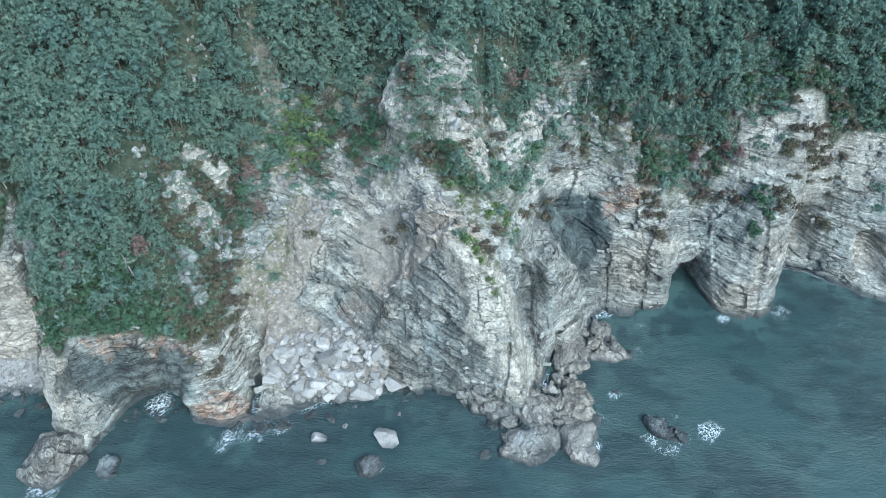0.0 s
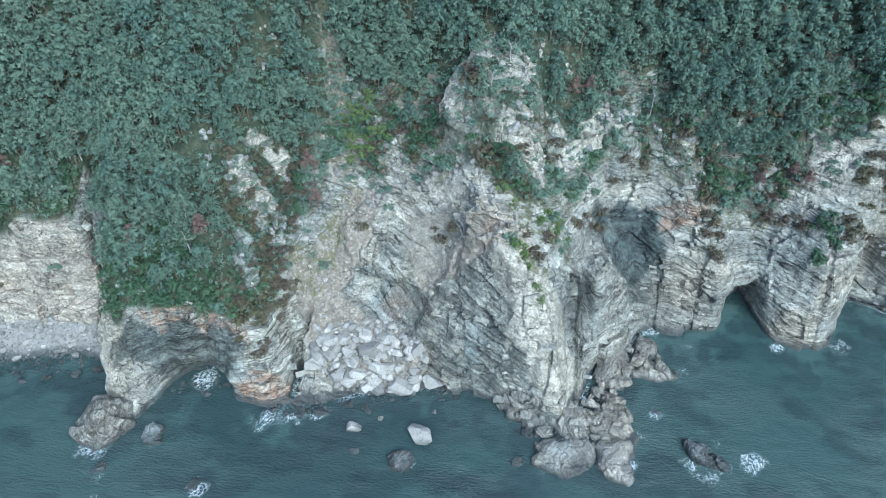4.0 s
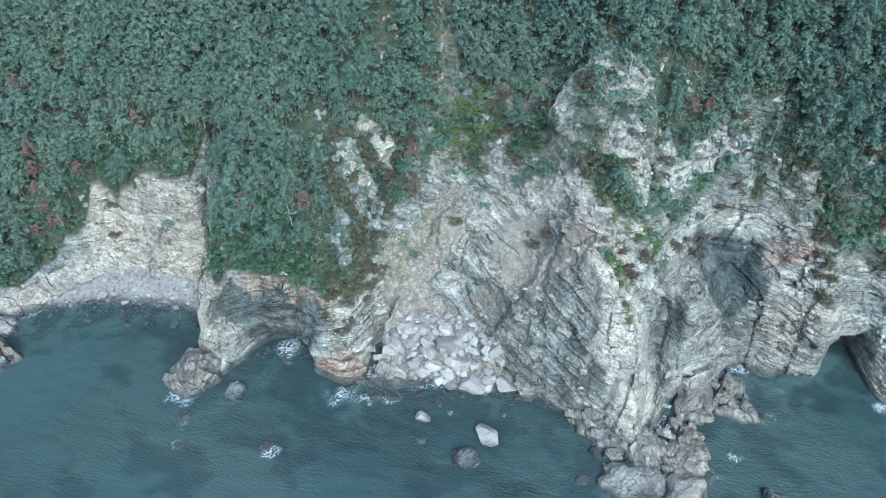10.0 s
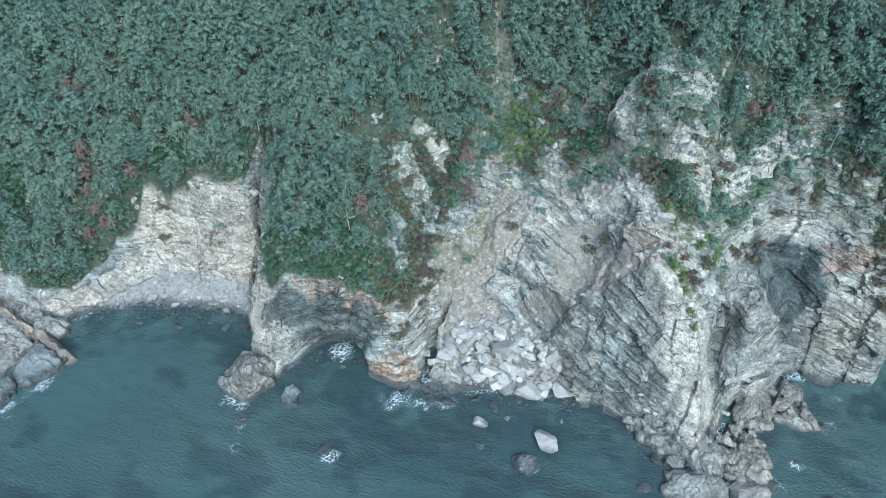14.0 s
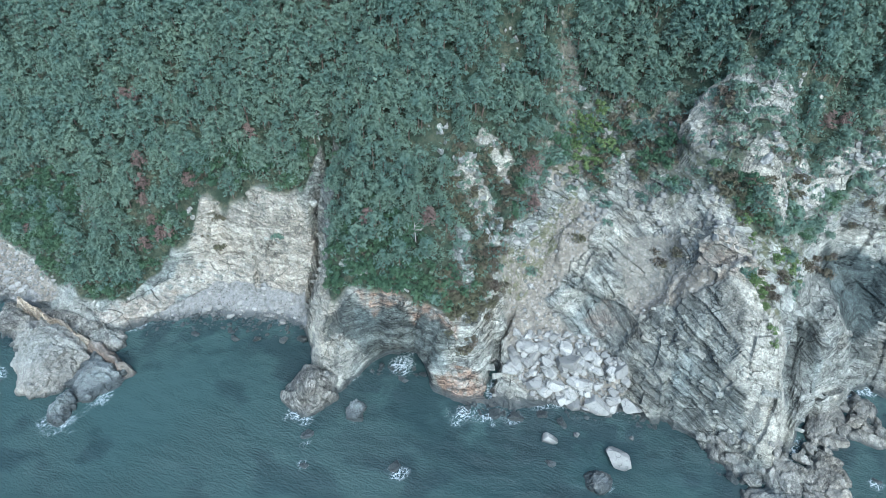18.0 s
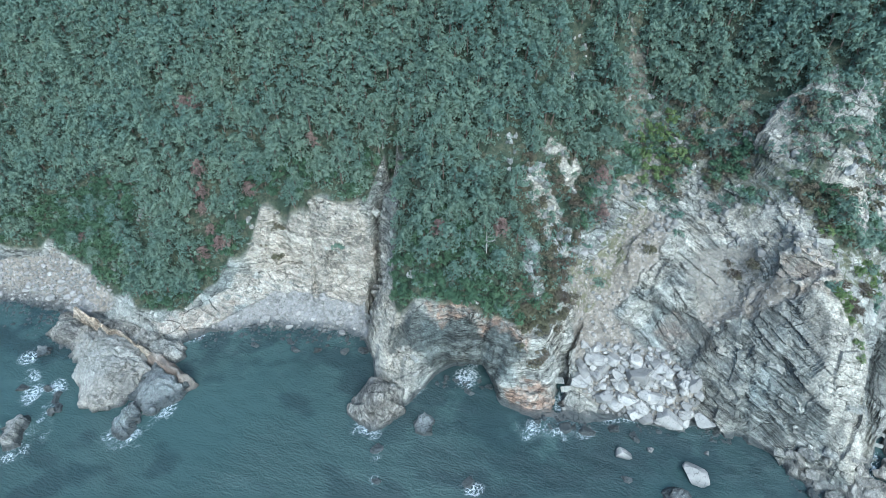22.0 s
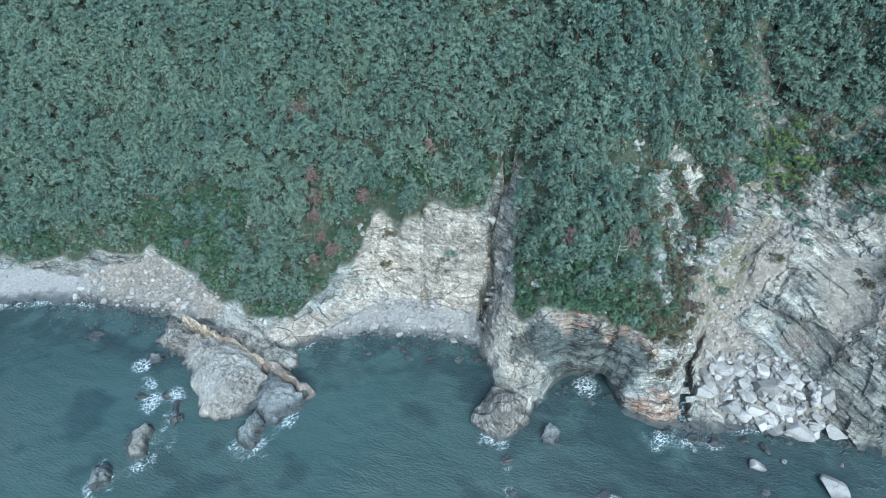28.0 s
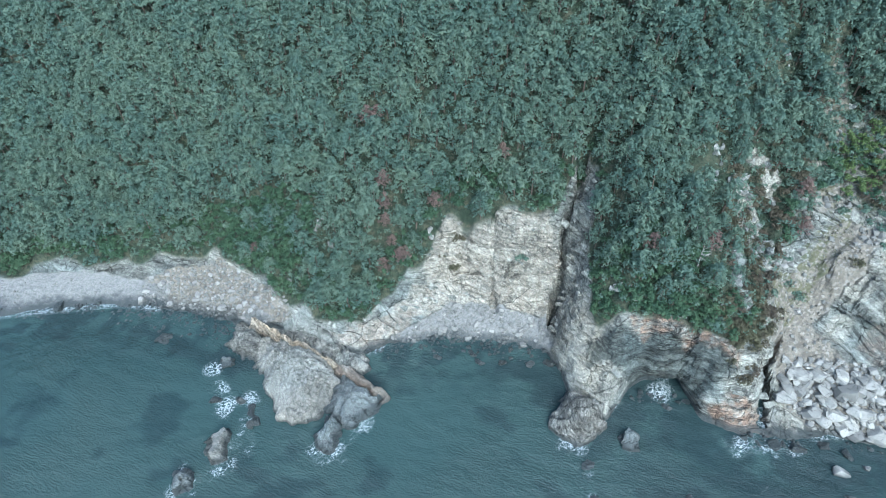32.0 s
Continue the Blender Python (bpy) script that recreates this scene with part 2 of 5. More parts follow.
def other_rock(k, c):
    """Pale, rust-stained and slaty rock, each in its own patches; the slate tint also paints in the spur's shade."""
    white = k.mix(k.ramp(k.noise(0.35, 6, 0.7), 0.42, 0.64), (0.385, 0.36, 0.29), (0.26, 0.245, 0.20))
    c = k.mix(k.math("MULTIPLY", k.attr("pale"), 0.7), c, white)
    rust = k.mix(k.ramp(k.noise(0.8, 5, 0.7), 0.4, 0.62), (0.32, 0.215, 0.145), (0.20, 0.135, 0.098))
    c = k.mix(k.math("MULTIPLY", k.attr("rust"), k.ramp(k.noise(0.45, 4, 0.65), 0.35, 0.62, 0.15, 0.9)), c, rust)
    # dark slate colour, which also stands in for shade on the spur's left
    return k.tint(k.attr("slate_shade"), c, (0.30, 0.35, 0.37))


def ground_material():
    k = Mat("cliff_ground")
    loose = k.math("MAXIMUM", k.attr("scree"), k.math("MAXIMUM", k.attr("shingle"), k.attr("wood")))
    solid = k.ramp(loose, 0, 1, 1, 0.0)
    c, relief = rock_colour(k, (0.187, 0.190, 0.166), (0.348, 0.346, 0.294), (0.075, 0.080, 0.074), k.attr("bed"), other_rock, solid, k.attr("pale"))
    stone, stone_edge = k.blocks(k.scaled(1.6, 1.6, 1.6))
    gravel = k.mix(k.ramp(k.noise(0.5, 6, 0.7), 0.40, 0.62), (0.145, 0.127, 0.098), (0.225, 0.203, 0.165))
    gravel = k.mix(k.ramp(stone, 0.7, 1.0, 0, 0.55), gravel, (0.34, 0.325, 0.285))
    gravel = k.mix(k.ramp(stone, 0.4, 0.0, 0, 0.6), gravel, (0.12, 0.11, 0.095))
    gravel = k.mix(k.ramp(k.noise(3.0, 6, 0.8), 0.52, 0.62, 0, 0.6), gravel, (0.09, 0.085, 0.075))
    c = k.mix(k.attr("scree"), c, gravel)
    shingle = k.mix(k.ramp(k.noise(2.2, 6, 0.8), 0.35, 0.65), (0.13, 0.128, 0.118), (0.235, 0.23, 0.212))
    c = k.mix(k.attr("shingle"), c, shingle)
    grass = k.mix(k.ramp(k.noise(0.6, 5, 0.7), 0.3, 0.7), (0.06, 0.07, 0.035), (0.12, 0.115, 0.065))
    c = k.mix(k.math("MULTIPLY", k.attr("turf"), k.ramp(k.noise(0.55, 6, 0.75), 0.46, 0.56, 0, 0.85)), c, grass)
    soil = k.mix(k.ramp(k.noise(0.25, 5, 0.65), 0.38, 0.62), (0.035, 0.052, 0.032), (0.085, 0.085, 0.055))
    soil = k.mix(k.ramp(k.noise(1.1, 7, 0.75), 0.46, 0.58), soil, (0.03, 0.045, 0.028))
    c = k.mix(k.attr("wood"), c, soil)
    c, wet = wet_foot(k, c)
    relief = k.math("ADD", relief, k.math("MULTIPLY", k.math("MULTIPLY", k.attr("scree"), stone), 0.5))
    relief = k.math("ADD", relief, k.math("MULTIPLY", k.math("MULTIPLY", k.attr("wood"), k.noise(1.1, 7, 0.75)), 2.0))
    return k.done(c, k.ramp(wet, 0, 1, 0.92, 0.45), relief, 1.0, 0.4)


def boulder_material(name, base, pale, dark, tide=1.1, massive=0.3):
    k = Mat(name)
    c, relief = rock_colour(k, base, pale, dark, massive=massive)
    c = k.mix(k.ramp(k.random(), 0, 1, 0, 0.35), c, pale)
    c, wet = wet_foot(k, c, tide)
    return k.done(c, k.ramp(wet, 0, 1, 0.9, 0.4), relief, 1.0, 0.4)


def block_material(name, dark, pale):
    """Fallen blocks: each of its own even tone, with fresh faces, few cracks and stained undersides."""
    k = Mat(name)
    c = k.mix(k.random(), dark, pale)
    c = k.mix(k.ramp(k.noise(0.55, 5, 0.6), 0.44, 0.66, 0, 0.5), c, dark)
    grit, crack = k.noise(3.0, 6, 0.75), k.cracks(0.55, k.scaled(1.0, 1.0, 1.7, (20, 35, 0)))
    line = k.math("MULTIPLY", k.ramp(crack, 0.006, 0.03, 1, 0), k.ramp(k.noise(0.4, 2), 0.45, 0.55))
    c = k.mix(k.ramp(grit, 0.52, 0.66, 0, 0.4), c, (0.13, 0.125, 0.11))
    c = k.mix(k.math("MULTIPLY", line, 0.7), c, (0.05, 0.05, 0.045))
    c, wet = wet_foot(k, c, 1.1)
    return k.done(c, k.ramp(wet, 0, 1, 0.92, 0.4), k.math("SUBTRACT", k.math("MULTIPLY", grit, 0.5), line), 0.8, 0.15)


def leaf_material(name, a, b, island=True):
    """Matt foliage that lets part of the light through."""
    k = Mat(name)
    c = k.mix(k.ramp(k.math("ADD", k.math("MULTIPLY", k.noise(0.05, 3, 0.6), 0.5), k.math("MULTIPLY", k.noise(0.24, 2, 0.5), 0.5)), 0.36, 0.64), a, b)
    c = k.mix(k.ramp(k.random(island), 0, 1, 0, 0.12), c, (b[0] * 1.4, b[1] * 1.3, b[2] * 1.3))
    m = k.done(c, 0.8)
    k.b.inputs["Specular IOR Level"].default_value = 0.2
    thin = k.t.nodes.new("ShaderNodeBsdfTranslucent")
    k.put(thin.inputs["Color"], c)
    both = k.t.nodes.new("ShaderNodeMixShader")
    both.inputs[0].default_value = 0.38
    k.t.links.new(k.b.outputs[0], both.inputs[1])
    k.t.links.new(thin.outputs[0], both.inputs[2])
    k.t.links.new(both.outputs[0], k.t.nodes["Material Output"].inputs["Surface"])
    return m


def sea_material():
    k = Mat("sea_water")
    c = k.mix(k.ramp(k.noise(0.012, 4, 0.5), 0.3, 0.7), (0.027, 0.050, 0.047), (0.041, 0.068, 0.062))
    c = k.mix(k.attr("shoal"), c, (0.05, 0.082, 0.075))
    c = k.mix(k.math("MULTIPLY", k.attr("weed"), 0.6), c, (0.014, 0.022, 0.025))
    wob = k.t.nodes.new("ShaderNodeVectorMath")
    wob.operation = "ADD"
    k.put(wob.inputs[0], k.pos)
    k.put(wob.inputs[1], k.math("MULTIPLY", k.noise(0.8, 5, 0.7), 3.0))
    lace = k.math("MAXIMUM", k.ramp(k.cracks(0.9, wob.outputs[0]), 0.01, 0.10, 0.8, 0), k.ramp(k.noise(1.5, 8, 0.8, None, 0.6), 0.50, 0.62))
    foam = k.ramp(k.math("MULTIPLY", k.attr("foam"), k.math("ADD", lace, 0.03)), 0.17, 0.56, 0, 0.9)
    c = k.mix(foam, c, (0.52, 0.56, 0.56))
    ripple = k.math("ADD", k.noise(0.8, 6, 0.7, k.scaled(1.0, 2.6, 1, (0, 0, 25))), k.math("MULTIPLY", k.noise(0.12, 3, 0.5, k.scaled(1, 2, 1, (0, 0, 25))), 1.5))
    m = k.done(c, k.ramp(foam, 0, 1, 0.12, 0.8), k.math("MULTIPLY", ripple, k.ramp(k.noise(0.03, 3), 0.35, 0.65, 0.35, 1.0)), 0.7, 0.8)
    k.b.inputs["IOR"].default_value = 1.33
    k.b.inputs["Specular IOR Level"].default_value = 0.5
    return m


GROUND = ground_material()
SEA = sea_material()
BOULDER = block_material("grey_boulder", (0.17, 0.166, 0.15), (0.36, 0.348, 0.31))
GRAVEL = boulder_material("brown_gravel", (0.21, 0.188, 0.152), (0.31, 0.285, 0.24), (0.12, 0.108, 0.09), massive=1.0)
LEDGE = boulder_material("ledge_rock", (0.187, 0.190, 0.166), (0.348, 0.346, 0.294), (0.072, 0.076, 0.070))
OUTCROP = boulder_material("pale_outcrop", (0.26, 0.255, 0.23), (0.42, 0.41, 0.37), (0.10, 0.10, 0.09))
REEF = boulder_material("reef_rock", (0.105, 0.115, 0.112), (0.21, 0.222, 0.21), (0.044, 0.05, 0.049), 2.0)
ISLE = boulder_material("islet_rock", (0.175, 0.168, 0.142), (0.305, 0.292, 0.25), (0.07, 0.07, 0.065), massive=0.0)
# needle greens lightened and blued, so haze over the wood is in the colour
PINE = leaf_material("pine_needles", (0.102, 0.160, 0.130), (0.152, 0.205, 0.148))
BROAD = leaf_material("broad_leaves", (0.058, 0.104, 0.062), (0.085, 0.134, 0.074))
SCRUB = leaf_material("dry_scrub", (0.105, 0.086, 0.068), (0.11, 0.108, 0.066))
RUSSET = leaf_material("russet_leaves", (0.17, 0.122, 0.108), (0.21, 0.155, 0.13))
GRASSY = leaf_material("light_leaves", (0.10, 0.15, 0.055), (0.14, 0.185, 0.075))
DYKE = boulder_material("cream_dyke_rock", (0.40, 0.32, 0.22), (0.50, 0.43, 0.33), (0.24, 0.17, 0.11))
BROWN = boulder_material("brown_dyke_rock", (0.15, 0.11, 0.08), (0.24, 0.20, 0.16), (0.07, 0.055, 0.045))
BARK = Mat("pine_bark").done((0.12, 0.095, 0.075, 1), 0.95)

# ---- the lie of the land: cross sections from west to east ----
# x, shore y, then y and z of the foot, the ledge, the brow and the upper slope
SECTIONS = []


def section(*row):
    SECTIONS.append(row)


section(-330, 40, 60, 4, 66, 9, 90, 30, 125, 62)
section(-255, 48, 63, 4, 68, 8, 90, 26, 122, 58)
section(-225, 62.5, 71, 4, 77, 8, 95, 28, 122, 56)
section(-205, 66, 79, 4, 84, 8, 100, 30, 122, 55)
section(-190, 66, 76, 3.5, 82, 8, 98, 28, 123, 56)
section(-180, 65.5, 71, 2.5, 76, 8, 92, 24, 120, 55)
section(-165, 66, 71, 2.5, 77, 8, 92, 24, 118, 50)
section(-152, 67, 75, 4, 84, 8, 97, 26, 122, 56)
section(-142, 75, 82, 4, 90, 9, 98, 25, 122, 57)
section(-132, 80.5, 90, 6, 96.5, 11.5, 101, 29.5, 122, 56)
section(-120, 84.5, 92, 5.5, 98, 11.5, 102.5, 30, 122, 54)
section(-106, 86, 93, 5, 99, 12, 105.5, 30, 124, 54)
section(-102.5, 86, 92, 5, 98, 12, 107, 29, 125, 54)
section(-99.5, 86.5, 89.5, 8, 97, 19, 106, 32, 125, 57)
section(-96, 78, 83, 9, 92, 20, 103, 31, 125, 58)
section(-94, 73.5, 80, 7, 90, 21, 98, 30, 124, 60)
section(-86, 70, 77, 8.5, 84, 20, 96, 36, 122, 57)
section(-78, 80.5, 84, 10, 88, 20, 97, 35, 124, 55.5)
section(-68, 83, 85, 9, 88, 20, 97, 30, 117, 43)
section(-61, 78.5, 82, 8, 86, 19, 95, 26.5, 115, 33.5)
section(-56, 75, 80, 8, 86.5, 18.5, 97, 22.5, 114, 26.5)
section(-51.5, 76, 82, 8, 88, 18, 110, 23.5, 125, 42)
section(-47, 77.5, 88, 4.5, 100, 11, 112, 24, 130, 40)
section(-40, 79, 92, 6, 105, 14.5, 115, 27, 139, 47)
section(-30, 84, 92, 6, 104, 13, 116, 28, 135, 46)
section(-22, 84.5, 92, 5, 108, 19, 118, 30, 133, 45)
section(-14, 87, 96, 13, 106, 20.5, 117, 32, 128, 46)
section(-5, 86.5, 93, 13, 103, 28, 113, 42.5, 126, 50)
section(3, 84, 92, 18, 102, 32, 113, 40, 126, 48)
section(10, 79.5, 87, 12, 95, 24, 110, 34, 130, 46)
section(17, 78, 86, 11.5, 97, 21, 113, 29, 135, 40)
section(19.5, 78, 86, 11, 101, 15.5, 114, 26.5, 135, 38.5)
section(23, 78, 87, 4, 100, 11, 116, 24, 136, 36)
section(30, 98, 105, 11, 112, 21, 137, 24.5, 146, 46)
section(36, 103, 108, 8, 116, 15, 131, 19.5, 145, 43)
section(40, 107, 113, 6, 124, 12.5, 132.5, 18.5, 146, 42)
section(44, 112, 115, 7, 124, 16, 134.5, 25, 148, 44)
section(50, 112, 118, 8, 126, 19, 133, 29, 148, 48)
section(60, 113.5, 117, 10, 125, 21, 131, 26, 150, 50)
section(67, 118, 123, 10, 128, 19, 134, 26, 152, 52)
section(74, 124, 127, 10, 130, 19, 136, 28, 152, 52)
section(82, 112, 118, 10, 127, 20, 136, 30, 152, 52)
section(88, 109.5, 115, 10, 124, 22, 136, 34, 152, 54)
section(98, 119, 123, 12, 129, 25, 138, 38, 152, 58)
section(104, 132, 135, 12, 139, 28, 146, 45, 154, 62)
section(112, 130, 136, 14, 142, 32, 149, 50, 157, 66)
section(125, 119, 128, 8, 140, 28, 150, 50, 158, 68)
section(150, 116, 126, 10, 140, 32, 150, 52, 160, 70)
section(230, 112, 122, 10, 136, 32, 148, 52, 160, 70)
SEC = np.array(SECTIONS, dtype=float)


def base_height(xs, ys):
    """Heights of the smooth land on a grid of xs by ys."""
    cols = [np.interp(xs, SEC[:, 0], SEC[:, i]) for i in range(1, 10)]
    z = np.empty((len(xs), len(ys)))
    for i in range(len(xs)):
        y0, y1, z1, y2, z2, y3, z3, y4, z4 = [c[i] for c in cols]
        z[i] = np.interp(ys, (y0 - 60, y0 - 14, y0, y1, y2, y3, y4, y4 + 40, y4 + 160, y4 + 500, y4 + 1500), (-14, -5, -0.3, z1, z2, z3, z4, z4 + 42, z4 + 125, z4 + 210, z4 + 160))
    return z


BX, BY = np.arange(-420, 320.01, 1.0), np.arange(-40, 400.01, 1.0)
BZ = base_height(BX, BY)
for axis in (0, 1):
    BZ[1:-1] = (BZ[:-2] + 2 * BZ[1:-1] + BZ[2:]) / 4
    BZ = BZ.T


def lie(x, y):
    """Height of the smooth land at arrays of x and y."""
    u, v = np.clip(x - BX[0], 0, len(BX) - 1.001), np.clip(y - BY[0], 0, len(BY) - 1.001)
    i, j = u.astype(int), v.astype(int)
    a, b = u - i, v - j
    return (BZ[i, j] * (1 - a) + BZ[i + 1, j] * a) * (1 - b) + (BZ[i, j + 1] * (1 - a) + BZ[i + 1, j + 1] * a) * b


def inside(x, y, outline):
    """Which of the points lie within a plan outline of (x, y) corners."""
    hit = np.zeros(np.shape(x), dtype=bool)
    for (ax, ay), (bx, by) in zip(outline, outline[1:] + outline[:1]):
        crosses = (ay > y) != (by > y)
        hit ^= crosses & (x < (bx - ax) * (y - ay) / ((by - ay) if by != ay else 1e-9) + ax)
    return hit


# ---- plan outlines of the kinds of ground ----
ROSE_SCREE = [(-53, 107), (-43, 115), (-41, 123), (-29, 123), (-30, 116), (-39, 105), (-29, 99), (-15, 92), (-18, 86), (-36, 85), (-44, 91), (-47, 97), (-52, 104)]
CHUTE = [(-51, 153), (-45, 153), (-38, 128), (-43, 124)]
FAN = [(-20, 107), (-9, 108), (0, 105.5), (-8, 103.5), (-16, 104.5)]
TALUS = [(-45, 96), (-28, 100), (-14, 92), (-16, 85), (-36, 83), (-44, 87)]
COVE_BEACH = [(-145, 75), (-138, 83), (-131, 90.5), (-105, 93.5), (-101, 86), (-117, 84), (-131, 80)]
SAND = [(-330, 34), (-330, 60), (-263, 58), (-248, 65), (-235, 69), (-214, 72), (-211, 66), (-227, 61), (-242, 54), (-256, 46)]
RAMP = [(-188, 69), (-184, 73), (-179, 71), (-183, 66)]
STONES = [(-222, 72), (-211, 78), (-203, 83), (-193, 81), (-177, 76), (-173, 73), (-179, 70), (-188, 68), (-205, 67), (-220, 64)]
WHITE_UP = [(-69, 118), (-66, 114), (-61, 111), (-57, 107.5), (-53, 108), (-53, 113), (-57, 117), (-64, 121)]
WHITE_TOP = [(-65, 125), (-60, 128), (-54, 126), (-57, 122), (-61, 123)]
PINNACLE = [(-14, 142), (-11, 143), (-4, 142), (3, 140), (10, 139), (10, 134), (9, 128), (-4, 126), (-10, 127), (-16, 133)]
FACE_A = [(0, 129), (4, 131), (10, 132), (12, 128), (12, 122), (8, 123), (3, 124), (-1, 125)]
FACE_B = [(11, 137.5), (14, 139.5), (22, 139.5), (22, 134.5), (15, 130.5), (12.5, 131.5)]
FACE_C = [(20, 142.5), (26, 149.5), (35, 150.5), (34, 146.5), (27, 141.5), (22, 139.5)]
FACE_D = [(-18, 125), (-10, 123), (-2, 117), (-2, 112), (-8, 113), (-13, 119), (-18, 122)]
COVE_CLIFF = [(-141, 92), (-139, 99), (-126, 103), (-109, 106), (-104.5, 102), (-104, 94), (-120, 91), (-138, 84), (-146, 82)]
CREAM = [(-160, 70), (-152, 77), (-142, 84), (-139, 80), (-148, 70)]
CREST = [(-1.5, 105), (2.5, 97.5), (6.5, 91), (13, 83.5), (16, 81), (24, 82), (26, 88), (24, 94), (20, 99), (16.5, 101.5), (12, 104.5), (8.5, 106)]
TAN_BLOCK = [(-6.7, 112.7), (1.5, 111), (10, 111.5), (4.4, 104), (-5.5, 106)]
SLATE_SCREE = [(-23, 118), (-12, 118), (-8, 112), (-8, 106), (-19, 107), (-23, 111)]
WHITE_BLOCK = [(-38, 113), (-35, 116), (-29, 114), (-29, 110.5), (-37, 110.5)]
UPPER_SLAB = [(-38, 104), (-31, 110), (-22, 110), (-20, 107), (-28, 106), (-31, 102)]
BUTTRESS_FACE = [(-99, 86), (-92, 82), (-84, 78), (-82, 71), (-88, 68), (-96, 72)]
RED_PATCH = [(-28, 103), (-23, 105), (-20, 101), (-25, 99)]
EAST_NOTCH = [(92, 140.5), (99, 141), (106, 145), (110, 145), (110, 142.5), (100, 138.5), (94, 137.5)]
EAST_GREEN = [(83, 132), (90, 131), (91, 126), (85, 124)]
EAST_CLIFF = [(82, 150), (102, 152), (125, 148), (125, 138), (112, 140), (100, 131), (84, 136)]
EAST_BAND = [(26, 138), (45.4, 140.5), (56, 136), (56, 132), (47, 135.3), (30, 137.2)]
RUST_FOOT = [(-62, 80), (-48, 84), (-44, 80), (-53, 73)]
RUST_BAND = [(-84, 86), (-71, 91), (-57, 87), (-57, 84.5), (-70, 87), (-82, 85)]
RUST_EAST = [(44, 135.5), (57, 133.5), (55, 129), (47, 130)]
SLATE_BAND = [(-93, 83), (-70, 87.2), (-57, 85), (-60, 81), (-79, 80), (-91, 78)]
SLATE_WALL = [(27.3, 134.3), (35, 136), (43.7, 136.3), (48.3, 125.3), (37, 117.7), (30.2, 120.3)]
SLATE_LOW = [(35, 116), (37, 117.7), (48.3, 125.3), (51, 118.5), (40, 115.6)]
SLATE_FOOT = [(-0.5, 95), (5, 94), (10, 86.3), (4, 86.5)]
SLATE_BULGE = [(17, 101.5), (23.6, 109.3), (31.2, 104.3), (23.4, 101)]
PALE_BED = [(-15, 96), (-4.3, 92.6), (-5, 90.8), (-15, 94)]
# slate-grey slab left of the spur, darkened further as painted form shade
SHADED_SLATE_SLAB = [(-21, 100), (-16, 107), (-7, 104), (1, 99), (5, 92), (5, 86), (-3, 85), (-15, 90)]
TURF_GULLY = [(-54, 108), (-46, 113), (-42, 124), (-36, 127), (-36, 119), (-45, 103), (-51, 98)]
TURF_HEAD = [(3, 105), (11, 107), (15, 104), (7, 101)]
TURF_EAST = [(0, 116), (10, 121), (18, 119), (20, 113), (14, 111), (4, 111)]
BROWN_SCRUB = [(-64, 96), (-56, 106), (-52, 104), (-50, 93), (-60, 86.5), (-66, 88)]
BUTTRESS_GREEN = [(-97, 87), (-95, 100), (-84, 101), (-68, 98), (-66, 88), (-84, 84)]
GREEN_GULLY = [(-45, 142), (-33, 141), (-29, 131), (-40, 128)]
GREEN_WEST = [(-214, 88), (-190, 97), (-172, 96), (-174, 80), (-197, 83)]
OPEN_SLOPE = [(-70, 112), (-66, 103), (-60, 96), (-50, 96), (-46, 118), (-52, 125), (-68, 125)]
STRIP_ROCK = [(-64, 107), (-60, 107), (-56, 95), (-58, 93), (-63, 97)]
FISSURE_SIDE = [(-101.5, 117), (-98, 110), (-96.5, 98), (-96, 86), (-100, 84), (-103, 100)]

# lower edge of the green cover, west to east
EDGE = [(-330, 62), (-264, 58), (-255, 63), (-248, 68), (-236, 70), (-223, 76), (-213, 80), (-203, 84), (-194, 82), (-184, 79), (-177, 76), (-166, 74), (-153, 76), (-150, 84), (-142, 92.5), (-138.5, 98), (-131, 101.3), (-124, 102.7), (-112, 104.5), (-108, 106)]
EDGE += [(-106, 112), (-103, 117), (-99, 112), (-97, 99), (-94, 88), (-91, 85), (-86, 85.5), (-78, 89), (-71, 89.5), (-63, 87.5), (-60, 87), (-53, 93), (-51.5, 113), (-47, 122), (-44, 131), (-41, 128), (-38, 134), (-34, 126), (-29, 130), (-26, 135), (-23, 128), (-19, 132), (-16, 126)]
EDGE += [(-10, 124), (-2, 118), (3, 116), (12, 119), (20, 127), (25, 137), (31, 144), (43, 142), (52, 137), (56, 134), (60, 131), (67, 134), (79, 138), (82, 142), (84, 147.5), (90, 146), (102, 148.5), (111, 145), (125, 145), (230, 147)]
EDGE_X, EDGE_Y = [p[0] for p in EDGE], [p[1] for p in EDGE]


def zone(x, y, *outlines, ragged=1.0):
    u = x + ragged * fbm(x * 0.35, y * 0.35, octaves=2)
    v = y + ragged * fbm(x * 0.35 + 31, y * 0.35, octaves=2)
    hit = np.zeros(np.shape(x), dtype=bool)
    for o in outlines:
        hit |= inside(u, v, o)
    return hit.astype(float)


def above_edge(x, y):
    """Metres behind the lower edge of the green cover."""
    return y + 1.6 * value_noise(x * 0.2, y * 0.2) + 2.2 * value_noise(x * 0.35 + 11, y * 0.12) * ((x > -52) & (x < 85)) - np.interp(x, EDGE_X, EDGE_Y)


